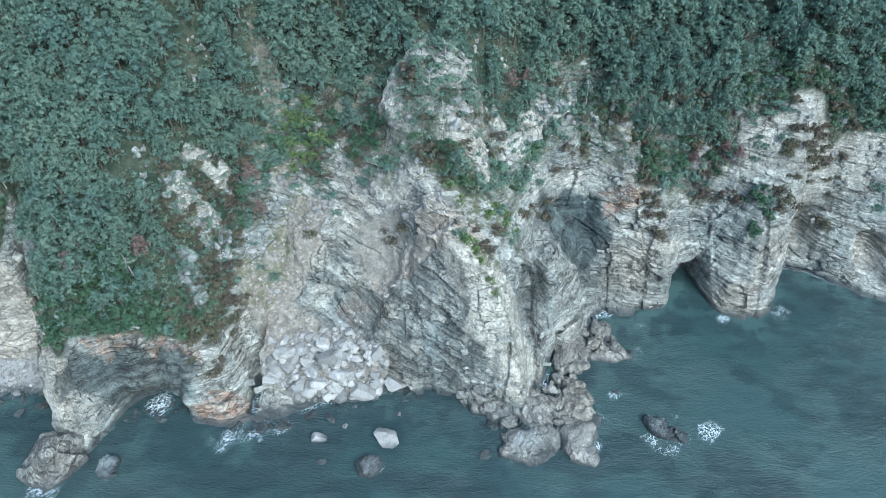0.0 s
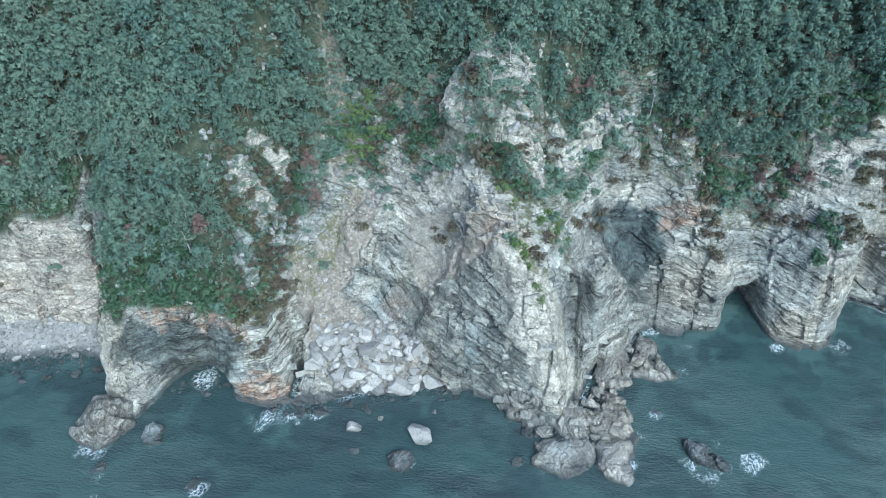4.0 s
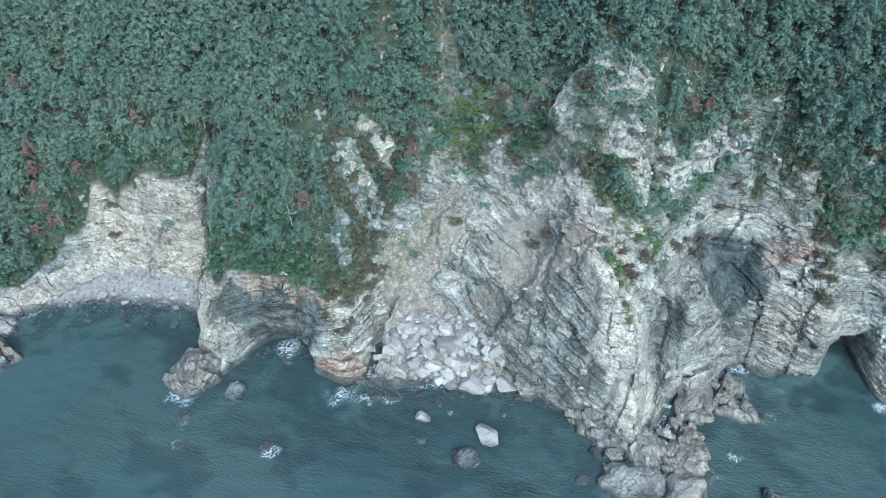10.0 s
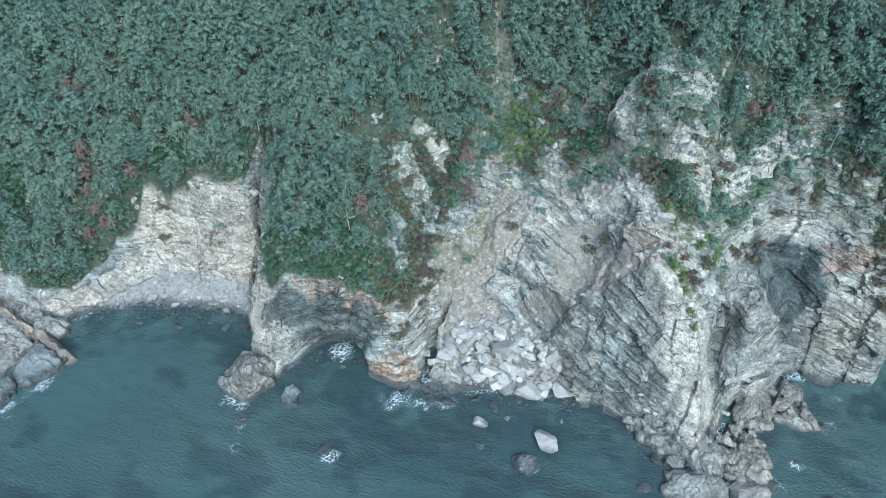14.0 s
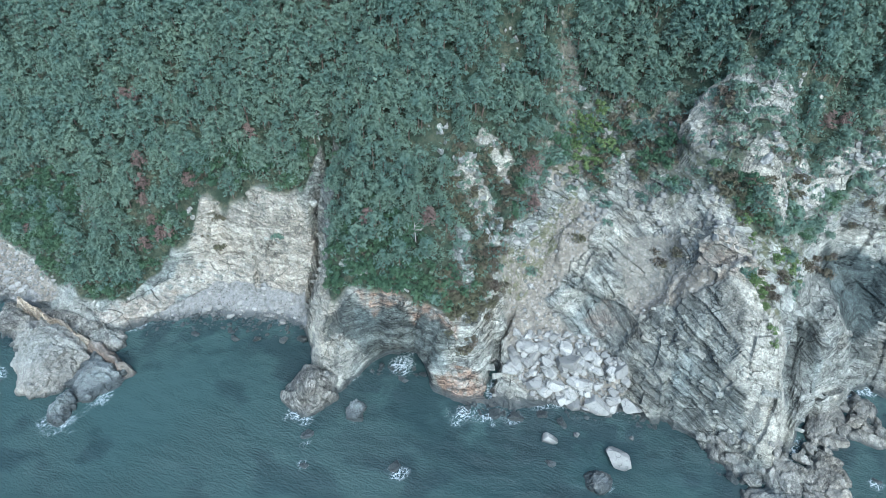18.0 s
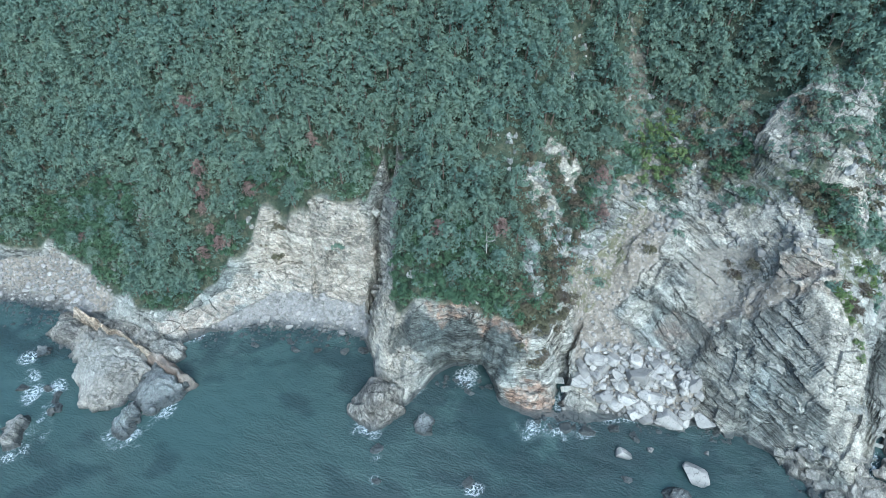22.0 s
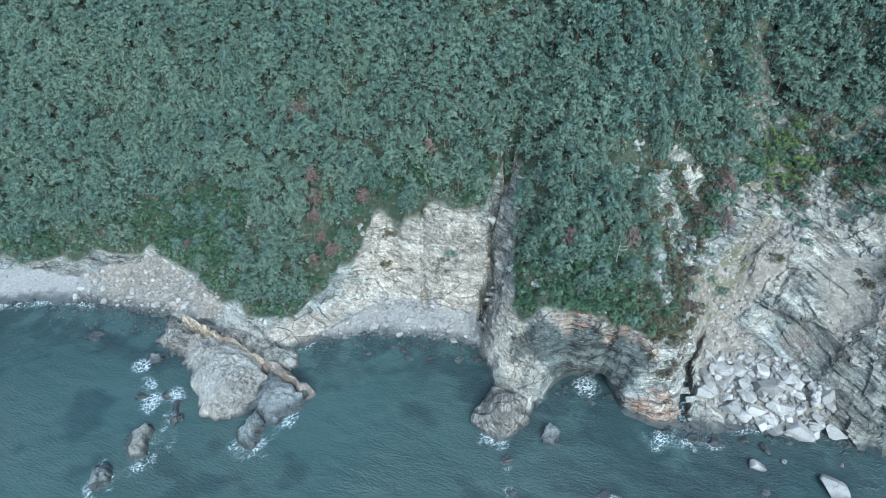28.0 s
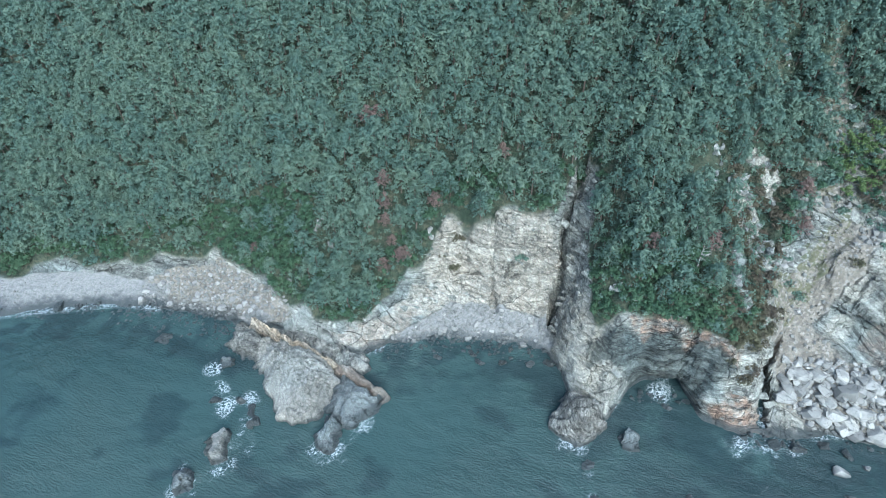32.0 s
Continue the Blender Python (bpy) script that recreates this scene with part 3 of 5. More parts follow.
def outcrops(x, y):
    """Bare rock within the green cover."""
    bare = zone(x, y, FACE_A, FACE_B, FACE_C)
    bare = np.maximum(bare, zone(x, y, WHITE_UP, WHITE_TOP, STRIP_ROCK, ragged=1.3) * (value_noise(x * 0.5, y * 0.5) > -0.75))
    knobs = value_noise(x * 0.33 + 5, y * 0.28) > 0.38
    band = (x > -50) & (x < 82) & (above_edge(x, y) < 15)
    bare = np.maximum(bare, (knobs & band).astype(float))
    crag = zone(x, y, PINNACLE) * (value_noise(x * 0.33, y * 0.5 + 8) > -0.5)
    return np.maximum(bare, crag)


# single crags that stand out of the cover: x, y, size
CRAGS = [(-49, 147, 2.3), (-47, 143.5, 1.5), (-43, 139, 1.5), (-62, 138, 1.5), (-73, 120, 2.0), (-72.5, 117, 2.0), (16.5, 151, 1.6), (-28, 132, 1.2), (-17, 128, 1.6), (43, 147, 1.8), (55, 139, 1.8), (-90, 90.5, 1.6)]
CRAGS += [(-84, 89.5, 1.4), (-65, 92, 1.5), (-61, 99, 1.8), (-73, 90, 1.6), (-140.5, 98, 1.6), (-61, 145, 1.6), (-42, 145, 1.5), (-22, 133, 1.3), (-171, 91, 1.6), (-166, 88, 1.4), (-176, 79, 1.4), (36, 149, 1.6), (8, 146, 1.6), (-4, 143, 1.7)]
RUSSETS = [(-154.5, 100.5), (-153.5, 97.5), (-152, 95), (-149.5, 92.5), (-147, 91), (-145, 92), (-163, 112), (-160.5, 113), (-83.5, 96), (-49, 125), (-47, 119), (82, 139), (79, 141), (70, 139), (-70, 101), (-150.5, 88), (-190, 85), (22, 149), (18, 147), (-140, 101), (-125, 112)]


def clearing(x, y):
    """1 where a crag or a russet tree needs open space in front of it."""
    c = np.zeros(np.shape(x))
    for cx, cy, r in CRAGS:
        c = np.maximum(c, np.hypot(x - cx, (y - cy + 2.0) * 0.8) < r + 1.7)
    for cx, cy in RUSSETS:
        c = np.maximum(c, np.hypot(x - cx, y - cy + 0.6) < 2.6)
    return c


def screening(x, y):
    """1 where a tall tree would stand before one of the pale outcrops."""
    return np.maximum(zone(x, y + 2.5, WHITE_UP, WHITE_TOP, FACE_A, FACE_B, FACE_C), np.maximum(zone(x, y + 5, WHITE_UP, WHITE_TOP, FACE_B, FACE_C), zone(x, y + 8, WHITE_UP)))


def wooded(x, y):
    e = above_edge(x, y)
    broken = (x > -54) * (x < 90) * (e < 14) * smooth01(fbm(x * 0.3 + 2, y * 0.3, octaves=3), -0.35, 0.25)
    return smooth01(e, -0.6, 0.8) * (1 - outcrops(x, y)) * (1 - 0.85 * broken) * (1 - 0.7 * zone(x, y, CHUTE))


def bank(x, y, ax, ay, bx, by, width):
    """1 on the line from a to b in plan, falling to 0 at its width."""
    ux, uy = bx - ax, by - ay
    n2 = ux * ux + uy * uy
    t = np.clip(((x - ax) * ux + (y - ay) * uy) / n2, 0, 1)
    d = np.hypot(x - ax - t * ux, y - ay - t * uy)
    return 1 - smooth01(d, width * 0.35, width)


def hump(x, y, cx, cy, rx, ry):
    return 1 - smooth01(((x - cx) / rx) ** 4 + ((y - cy) / ry) ** 4, 0.45, 1.0)


def shaped(x, y):
    """The land with its crag, outcrops, ribs, clefts and gullies."""
    z = lie(x, y)
    z = z + 6.0 * hump(x, y, -2.5, 133.0, 12.5, 8.0)
    z = z + 1.4 * hump(x, y, -60, 116, 8, 4.5) + 1.4 * hump(x, y, -60, 125, 5.5, 3.5) + 2.0 * hump(x, y, 6, 127, 7, 5) + 2.0 * hump(x, y, 17, 135.5, 5.5, 5) + 1.0 * hump(x, y, 28, 145.5, 8, 4)
    z = z + 4.2 * bank(x, y, 4, 104, 17, 84, 5.5) + 1.5 * bank(x, y, 30, 101, 29, 116, 5.0) + 1.5 * bank(x, y, -18, 93, -8, 104, 3.5) + 2.0 * bank(x, y, -32, 117, -38, 112, 4.5)
    z = z - 10.0 * bank(x, y, -102.6, 92, -104.8, 118, 1.3) - 5.0 * bank(x, y, -46.8, 81, -47.6, 100, 1.4)
    z = z - 1.8 * bank(x, y, -3.5, 86, -9, 106, 1.3) - 1.6 * bank(x, y, 14.5, 79, 15.5, 92, 0.8) - 3.0 * bank(x, y, 23, 88, 20.5, 111, 3.2)
    z = z - 1.6 * bank(x, y, 57, 112, 58, 127, 1.0) - 1.6 * bank(x, y, 47, 110, 46, 124, 1.2) - 2.0 * bank(x, y, 88, 108, 91, 130, 1.6) - 1.5 * bank(x, y, -120, 92, -123, 103, 1.2)
    z = z + 2.5 * hump(x, y, -0.5, 109.5, 7, 4) + 1.8 * hump(x, y, -33.5, 113, 5, 3.5) + 2.6 * hump(x, y, -25.5, 110, 5.5, 3.2) - 1.5 * bank(x, y, -69, 84, -66, 97, 1.2)
    return z


def surface(x, y):
    """The shaped land with its ragged edges."""
    near = smooth01(x, -330, -262) * (1 - smooth01(x, 150, 220)) * (1 - smooth01(y, 168, 200)) * smooth01(y, 30, 42)
    wx = near * (1.6 * value_noise(x * 0.14, y * 0.14) + 0.45 * value_noise(x * 0.45, y * 0.45 + 9))
    wy = near * (1.4 * value_noise(x * 0.13 + 40, y * 0.1) + 0.45 * value_noise(x * 0.5 + 7, y * 0.3))
    return shaped(x + wx, y + wy)


def crag(X, Y, Z, bed):
    """How far broken, bedded rock stands out from its smooth form: large facets, then courses of blocks split by upright joints."""
    patch = 0.45 + 0.55 * smooth01(value_noise(X * 0.05 + 3, Y * 0.05), -0.35, 0.35)
    big, gap, lean = cells(X / 11.0 + 3, Y / 11.0, bed / 8.0)
    d = 0.8 * (big - 0.5) + 2.0 * lean
    u, v = 0.94 * X + 0.34 * Y + 0.6 * value_noise(X * 0.2, Y * 0.2), 0.94 * Y - 0.34 * X
    for thick, wide, amount, over, seed in ((3.3, 7.5, 0.9, 0.5, 0), (1.15, 3.4, 0.38, 0.2, 500)):
        b = bed / thick + 0.25 * value_noise(X * 0.07 + seed, Y * 0.07)
        row = np.floor(b)
        w = wide * (0.7 + 0.6 * hash01(row + seed))
        shift = 40 * hash01(row + seed + 77)
        col, deep = np.floor(u / w + shift), np.floor(v / w + 0.5 * shift)
        d = d + patch * (amount * (0.55 * hash01(row + seed, col, deep) + 0.45 * hash01(row + seed + 33) - 0.5) + over * (0.5 - (b - row)))
    return d + 0.16 * fbm(X * 0.8, Y * 0.8, Z * 0.8, octaves=3, gain=0.6)


# caves and undercuts: x, z, half width, half height, least and greatest y, depth
HOLLOWS = [(71.5, 1.5, 5.0, 7.0, 112, 134, 8.0), (-25.5, 15.5, 6.5, 2.0, 99, 112, 4.5), (-72, 0.5, 7.5, 4.2, 76, 92, 4.5), (22.5, 15.0, 5.0, 4.5, 94, 114, 5.5), (107, 12, 4.5, 6.0, 124, 144, 6.0), (-9, 31, 2.6, 3.2, 104, 118, 0.9), (127, 8, 3.5, 5.0, 112, 136, 5.0)]


def grid_faces(n, m):
    i, j = np.meshgrid(np.arange(n - 1), np.arange(m - 1), indexing="ij")
    a = (i * m + j).ravel()
    return np.stack((a, a + m, a + m + 1, a + 1), axis=1)


def growing(start, far, grow=1.2):
    out, d = [], start
    while sum(out) < far:
        d *= grow
        out.append(d)
    return np.cumsum(out)


def build_ground():
    step = growing(0.6, 1500)
    xs = np.concatenate((-259 - step[::-1], np.arange(-259, 141, 0.42), 141 + step))
    rows = 440
    fine = np.arange(40, 168, 0.25)
    Y = np.empty((len(xs), rows))
    for i, x in enumerate(np.clip(xs, -330, 230)):
        z = lie(np.full(fine.shape, x), fine)
        green = fine > np.interp(x, EDGE_X, EDGE_Y) + 4
        w = np.hypot(np.diff(z), 0.25) * np.where(z[1:] < -0.8, 0.12, np.where(green[1:], 0.5 if -72 < x < 90 else 0.28, 1.0))
        s = np.concatenate(((0,), np.cumsum(w)))
        Y[i] = np.interp(np.linspace(0, s[-1], rows), s, fine)
    for _ in range(12):
        Y[1:-1] = (Y[:-2] + 2 * Y[1:-1] + Y[2:]) / 4
    far = growing(1.0, 1500)
    Y = np.concatenate((np.broadcast_to(40 - far[::-1], (len(xs), len(far))), Y, np.broadcast_to(168 + far, (len(xs), len(far)))), axis=1)
    X = np.broadcast_to(xs[:, None], Y.shape)
    near = smooth01(X, -330, -262) * (1 - smooth01(X, 150, 220)) * (1 - smooth01(Y, 168, 200)) * smooth01(Y, 30, 42)
    Z = surface(X, Y)
    wood = wooded(X, Y)
    dx, dy, dzx, dzy = np.gradient(X, axis=0), np.gradient(Y, axis=1), np.gradient(Z, axis=0), np.gradient(Z, axis=1)
    gy = dzy / dy
    gx = (dzx - gy * np.gradient(Y, axis=0)) / dx
    gx, gy = np.clip(gx, -6, 6), np.clip(gy, -6, 6)
    nz = 1 / np.sqrt(1 + gx**2 + gy**2)
    nx, ny = -gx * nz, -gy * nz
    loose = np.maximum(zone(X, Y, ROSE_SCREE, FAN), zone(X, Y, COVE_BEACH, SAND, STONES, RAMP, ragged=0.6))
    rocky = (1 - 0.8 * wood) * (1 - 0.8 * loose) * smooth01(Z, -1.5, 0.8) * near
    dip = np.interp(xs, (-260, -110, -95, -60, -45, -25, 10, 24, 40, 140), (0.10, 0.18, -0.02, -0.10, 0.12, 0.24, 0.20, 0.13, 0.10, 0.05))
    tilt = np.concatenate(((0,), np.cumsum(dip[1:] * np.diff(xs))))
    bed = Z * 0.96 + tilt[:, None] - 0.08 * Y + 0.9 * value_noise(X * 0.045, Y * 0.045)
    def blurred(a):
        a = np.array(a, dtype=float)
        for _ in range(3):
            a[1:-1, 1:-1] = (a[1:-1, 1:-1] * 2 + a[:-2, 1:-1] + a[2:, 1:-1] + a[1:-1, :-2] + a[1:-1, 2:]) / 6
        return a

    d = crag(X, Y, Z, bed)
    d *= rocky * smooth01(1 - nz, 0.05, 0.3) * (1 - 0.4 * smooth01(X, 70, 95)) * (1 + 0.6 * zone(X, Y, PINNACLE)) * (1 - 0.45 * blurred(zone(X, Y, CREST, SLATE_SCREE)))
    d += loose * near * 0.25 * fbm(X * 0.8, Y * 0.8, octaves=3) * smooth01(Z, 0, 1)
    d += wood * near * 0.5 * value_noise(X * 0.5, Y * 0.5)
    x2, y2, z2 = X + nx * d, Y + ny * d, Z + nz * d
    for hx, hz, rx, rz, ya, yb, depth in HOLLOWS:
        reach = np.exp(-np.clip(((x2 - hx) / rx) ** 4 + ((z2 - hz) / rz) ** 4, 0, 30)) * ((Y > ya) & (Y < yb))
        y2 = y2 + depth * reach
        z2 = z2 - 0.6 * reach * (z2 < 2)
    bed = z2 * 0.96 + np.interp(x2, xs, tilt) - 0.08 * y2 + 0.9 * value_noise(x2 * 0.045, y2 * 0.045)
    masks = {
        "wood": wood.ravel(),
        "bed": bed.ravel(),
        "pale": blurred(np.maximum.reduce((zone(X, Y, WHITE_UP, WHITE_TOP, FACE_A, FACE_B, FACE_C, FACE_D, CREST, WHITE_BLOCK), 0.85 * zone(X, Y, COVE_CLIFF), 0.6 * zone(X, Y, PALE_BED, PINNACLE, UPPER_SLAB, TAN_BLOCK, BUTTRESS_FACE, CREAM, EAST_CLIFF, EAST_BAND)))).ravel(),
        "rust": blurred(np.maximum(zone(X, Y, RUST_FOOT, RUST_BAND, RUST_EAST), 0.4 * zone(X, Y, CREAM, TAN_BLOCK, RED_PATCH) + 0.22 * zone(X, Y, COVE_CLIFF))).ravel(),
        # slaty rock; on the spur's left slab the tint includes painted shade
        "slate_shade": blurred(0.3 * zone(X, Y, SAND, ragged=0.6) + np.maximum(np.maximum(np.maximum(zone(X, Y, SLATE_WALL), 0.5 * zone(X, Y, SLATE_LOW, SLATE_FOOT, SLATE_BULGE)), 0.85 * zone(X, Y, SLATE_BAND)), np.maximum(np.maximum(0.14 * zone(X, Y, SLATE_SCREE), 0.28 * zone(X, Y, SHADED_SLATE_SLAB)), 0.1 * zone(X, Y, FISSURE_SIDE)))).ravel(),
        "scree": blurred(np.maximum(zone(X, Y, ROSE_SCREE, FAN, CHUTE, STONES, TALUS), 0.6 * zone(X, Y, SLATE_SCREE))).ravel(),
        "shingle": blurred(zone(X, Y, COVE_BEACH, SAND, RAMP, ragged=0.6)).ravel(),
        "turf": np.maximum(zone(X, Y, TURF_GULLY, TURF_HEAD, TURF_EAST), 0.7 * (above_edge(X, Y) > -2) * (X > -50) * (X < 130) * (1 - zone(X, Y, PINNACLE, FACE_A, FACE_B, FACE_C, EAST_CLIFF))).ravel(),
    }
    corners, faces = np.stack((x2, y2, z2), axis=-1).reshape(-1, 3), grid_faces(*X.shape)
    beach = (zone(X, Y, COVE_BEACH, SAND, STONES, RAMP, ragged=0.6) * (Z > -1)).ravel()[faces].mean(axis=1) > 0.5
    slope = (zone(X, Y, ROSE_SCREE, FAN) * (Z > 0)).ravel()[faces].mean(axis=1) > 0.5
    wild = ~beach & ~slope & ((wood.ravel()[faces].mean(axis=1) > 0.5) | (near.ravel()[faces].mean(axis=1) < 0.4))
    rest = ~beach & ~slope & ~wild
    made = {}
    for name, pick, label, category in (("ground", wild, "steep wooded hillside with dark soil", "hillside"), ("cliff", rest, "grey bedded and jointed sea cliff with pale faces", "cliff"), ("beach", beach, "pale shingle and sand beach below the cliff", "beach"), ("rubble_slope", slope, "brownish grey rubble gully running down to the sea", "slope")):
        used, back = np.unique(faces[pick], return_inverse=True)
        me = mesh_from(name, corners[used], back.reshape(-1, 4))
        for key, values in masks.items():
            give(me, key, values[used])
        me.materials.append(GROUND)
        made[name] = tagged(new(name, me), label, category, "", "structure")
    return made["cliff"], xs, dip


cliff, DIP_X, DIP = build_ground()

# white water: x, y, reach
SURF = [(-145.5, 42.0, 5), (-169.8, 33.6, 6.2), (-173.6, 23.4, 4.8), (-142.5, 50.2, 4), (-86, 55.5, 2.4), (-84, 48.5, 1.8), (-62.5, 54.8, 2.8), (-78, 65, 3.0), (-72, 83, 4), (-53, 74, 4), (-46, 76, 4)]
SURF += [(-170.5, 30.5, 5.5), (-168.5, 34.5, 4), (-147.5, 38.5, 4.5), (-174, 20.5, 4), (-181, 47, 3), (-176, 43, 3.5), (-172, 47, 3), (-186, 52, 3), (-39, 76.5, 3), (54, 75, 6.5), (65.5, 75, 3.5), (51, 98, 3.5), (38, 78, 3), (36, 70, 3.5), (16, 67, 2), (-91, 60.5, 4), (97, 112, 4), (55, 108, 2), (80, 111, 2.5), (43.5, 86, 2), (-17, 65.5, 3), (-170, 42, 3)]


def build_sea():
    step = growing(1.2, 2900, 1.25)
    xs = np.concatenate((-262 - step[::-1], np.arange(-262, 146, 1.0), 146 + step))
    ys = np.concatenate((14 - step[::-1], np.arange(14, 140, 1.0), 140 + step))
    X, Y = np.meshgrid(xs, ys, indexing="ij")
    Z = 0.10 * value_noise(X * 0.35, Y * 0.6) + 0.06 * value_noise(X * 0.9, Y * 1.3)
    depth = -lie(X, Y)
    rim = 1 - smooth01(depth, 0.1, 1.3)
    foam = rim * smooth01(fbm(X * 0.07 + 9, Y * 0.07, octaves=3), -0.1, 0.5) * np.where((X > -146) & (X < -100), 0.35, 0.8)
    foam = np.maximum(foam, rim * (X < -212) * 0.65)
    streak = fbm(X * 0.22 + 5, Y * 0.3, octaves=3)
    for cx, cy, r in SURF:
        r = 1.1 * r
        d = np.hypot(X - cx + 0.8 * value_noise(X * 0.7, Y * 0.7), Y - cy + 0.8 * value_noise(X * 0.7 + 9, Y * 0.7)) / r
        foam = np.maximum(foam, np.clip(1.2 - d, 0, 1) * (0.35 + 0.65 * smooth01(streak, -0.3, 0.3)))
    me = mesh_from("water", np.stack((X, Y, Z), axis=-1).reshape(-1, 3), grid_faces(len(xs), len(ys)), True)
    give(me, "shoal", ((1 - smooth01(depth, 0, 5)) * 0.7).ravel())
    reef = 0.8 * smooth01(fbm(X * 0.09, Y * 0.13, octaves=3), 0.22, 0.75) + 0.9 * (1 - smooth01(depth, 2.0, 7.0)) * smooth01(fbm(X * 0.3, Y * 0.3, octaves=3), -0.15, 0.35)
    reef = reef + 0.6 * smooth01(X, -100, -80) * (1 - smooth01(X, 5, 30)) * smooth01(Y, 48, 62) * smooth01(fbm(X * 0.06 + 3, Y * 0.1, octaves=3), -0.5, 0.3)
    give(me, "weed", np.clip(reef, 0, 1).ravel())
    give(me, "foam", foam.ravel())
    me.materials.append(SEA)
    return tagged(new("water", me), "calm teal sea with small ripples and foam below the cliffs", "sea", "", "structure")


water = build_sea()


# ---- rocks ----
def ico(level):
    bm = bmesh.new()
    bmesh.ops.create_icosphere(bm, subdivisions=level, radius=1.0)
    v = np.array([p.co[:] for p in bm.verts])
    f = np.array([[p.index for p in q.verts] for q in bm.faces])
    bm.free()
    return v, f


ICO = {n: ico(n) for n in (1, 2, 3, 4, 5)}


def rock_shape(rng, level, cuts=10, rough=0.04, deep=0.55):
    """A broken block: a squarish ball split by flat faces, with chipped edges."""
    v, f = ICO[level]
    v = np.sign(v) * np.abs(v) ** 0.72
    turn = np.linalg.qr(rng.normal(size=(3, 3)))[0]
    for i in range(cuts):
        n = turn[i % 3] * (1 if i % 2 else -1) + rng.normal(size=3) * (0.25 if i < 6 else 0.8)
        n /= np.linalg.norm(n)
        v = v - n * np.maximum(v @ n - (deep + 0.32 * rng.random()), 0)[:, None]
    s = rng.random() * 50
    return v * (1 + rough * fbm(v[:, 0] * 2.2 + s, v[:, 1] * 2.2, v[:, 2] * 2.2, octaves=3))[:, None], f


def sea_crag(name, outline, top, mat, dip, rise=4.0, lean=0.0, broken=1.0):
    """A bedded rock that rises from the sea within a plan outline."""
    ox, oy = [p[0] for p in outline], [p[1] for p in outline]
    xs, ys = np.arange(min(ox) - 3, max(ox) + 3, 0.33), np.arange(min(oy) - 3, max(oy) + 3, 0.33)
    X, Y = np.meshgrid(xs, ys, indexing="ij")
    u, v = X + 0.9 * value_noise(X * 0.5, Y * 0.5), Y + 0.9 * value_noise(X * 0.5 + 20, Y * 0.5)
    d = np.full(X.shape, 99.0)
    for (ax, ay), (bx, by) in zip(outline, outline[1:] + outline[:1]):
        n2 = (bx - ax) ** 2 + (by - ay) ** 2
        t = np.clip(((u - ax) * (bx - ax) + (v - ay) * (by - ay)) / n2, 0, 1)
        d = np.minimum(d, np.hypot(u - ax - t * (bx - ax), v - ay - t * (by - ay)))
    d = np.where(inside(u, v, outline), d, -d)
    Z = np.where(d > 0, 0.45 + (top - 0.45) * np.clip(d / rise, 0, 1) ** 0.7, np.maximum(0.45 + 1.4 * d, -2.5))
    Z = Z + smooth01(d, 0, 2) * (lean * (Y - np.mean(oy)) + 0.7 * value_noise(X * 0.2, Y * 0.2))
    gx, gy = np.gradient(Z, xs, ys)
    nz = 1 / np.sqrt(1 + gx**2 + gy**2)
    bed = Z * 0.9 + dip * X - 0.3 * Y + 0.5 * value_noise(X * 0.1, Y * 0.1)
    k = broken * crag(X, Y, Z, bed * 1.5) * smooth01(Z, -0.8, 0.6)
    me = mesh_from(name, np.stack((X - gx * nz * k, Y - gy * nz * k, Z + nz * k), axis=-1).reshape(-1, 3), (lambda f: f[(Z.ravel()[f] > -1.1).any(axis=1)])(grid_faces(*X.shape)))
    me.materials.append(mat)
    return new(name, me)


def rock(name, verts, faces, mat, label, category, group=""):
    me = mesh_from(name, verts, faces)
    me.materials.append(mat)
    return tagged(new(name, me), label, category, group)


BLOCKS = []
rng = np.random.default_rng(11)
for i in range(10):
    me = mesh_from("boulder", *rock_shape(rng, 3))
    me.materials.append(BOULDER)
    BLOCKS.append(me)
OUTCROPS = []
for i in range(8):
    me = mesh_from("rock_outcrop", *rock_shape(rng, 3, 13, 0.24, 0.5))
    me.materials.append(OUTCROP)
    OUTCROPS.append(me)
SLABS = []
for i in range(8):
    me = mesh_from("shore_block", *rock_shape(rng, 3, 12, 0.05, 0.5))
    me.materials.append(ISLE)
    SLABS.append(me)
SHARDS = []
for i in range(8):
    me = mesh_from("reef_rock", *rock_shape(rng, 3, 9, 0.34, 0.45))
    me.materials.append(REEF)
    SHARDS.append(me)


def put_block(kinds, rng, x, y, z, rx, ry, rz, turn, name, label, category, group):
    ob = new(name, kinds[rng.integers(len(kinds))])
    ob.matrix_basis = pose(x, y, z, rng.normal() * 8, rng.normal() * 8, turn) @ Matrix.Diagonal((rx, ry, rz, 1))
    return tagged(ob, label, category, group)


def ground_z(x, y):
    return float(surface(np.array([x]), np.array([y]))[0])


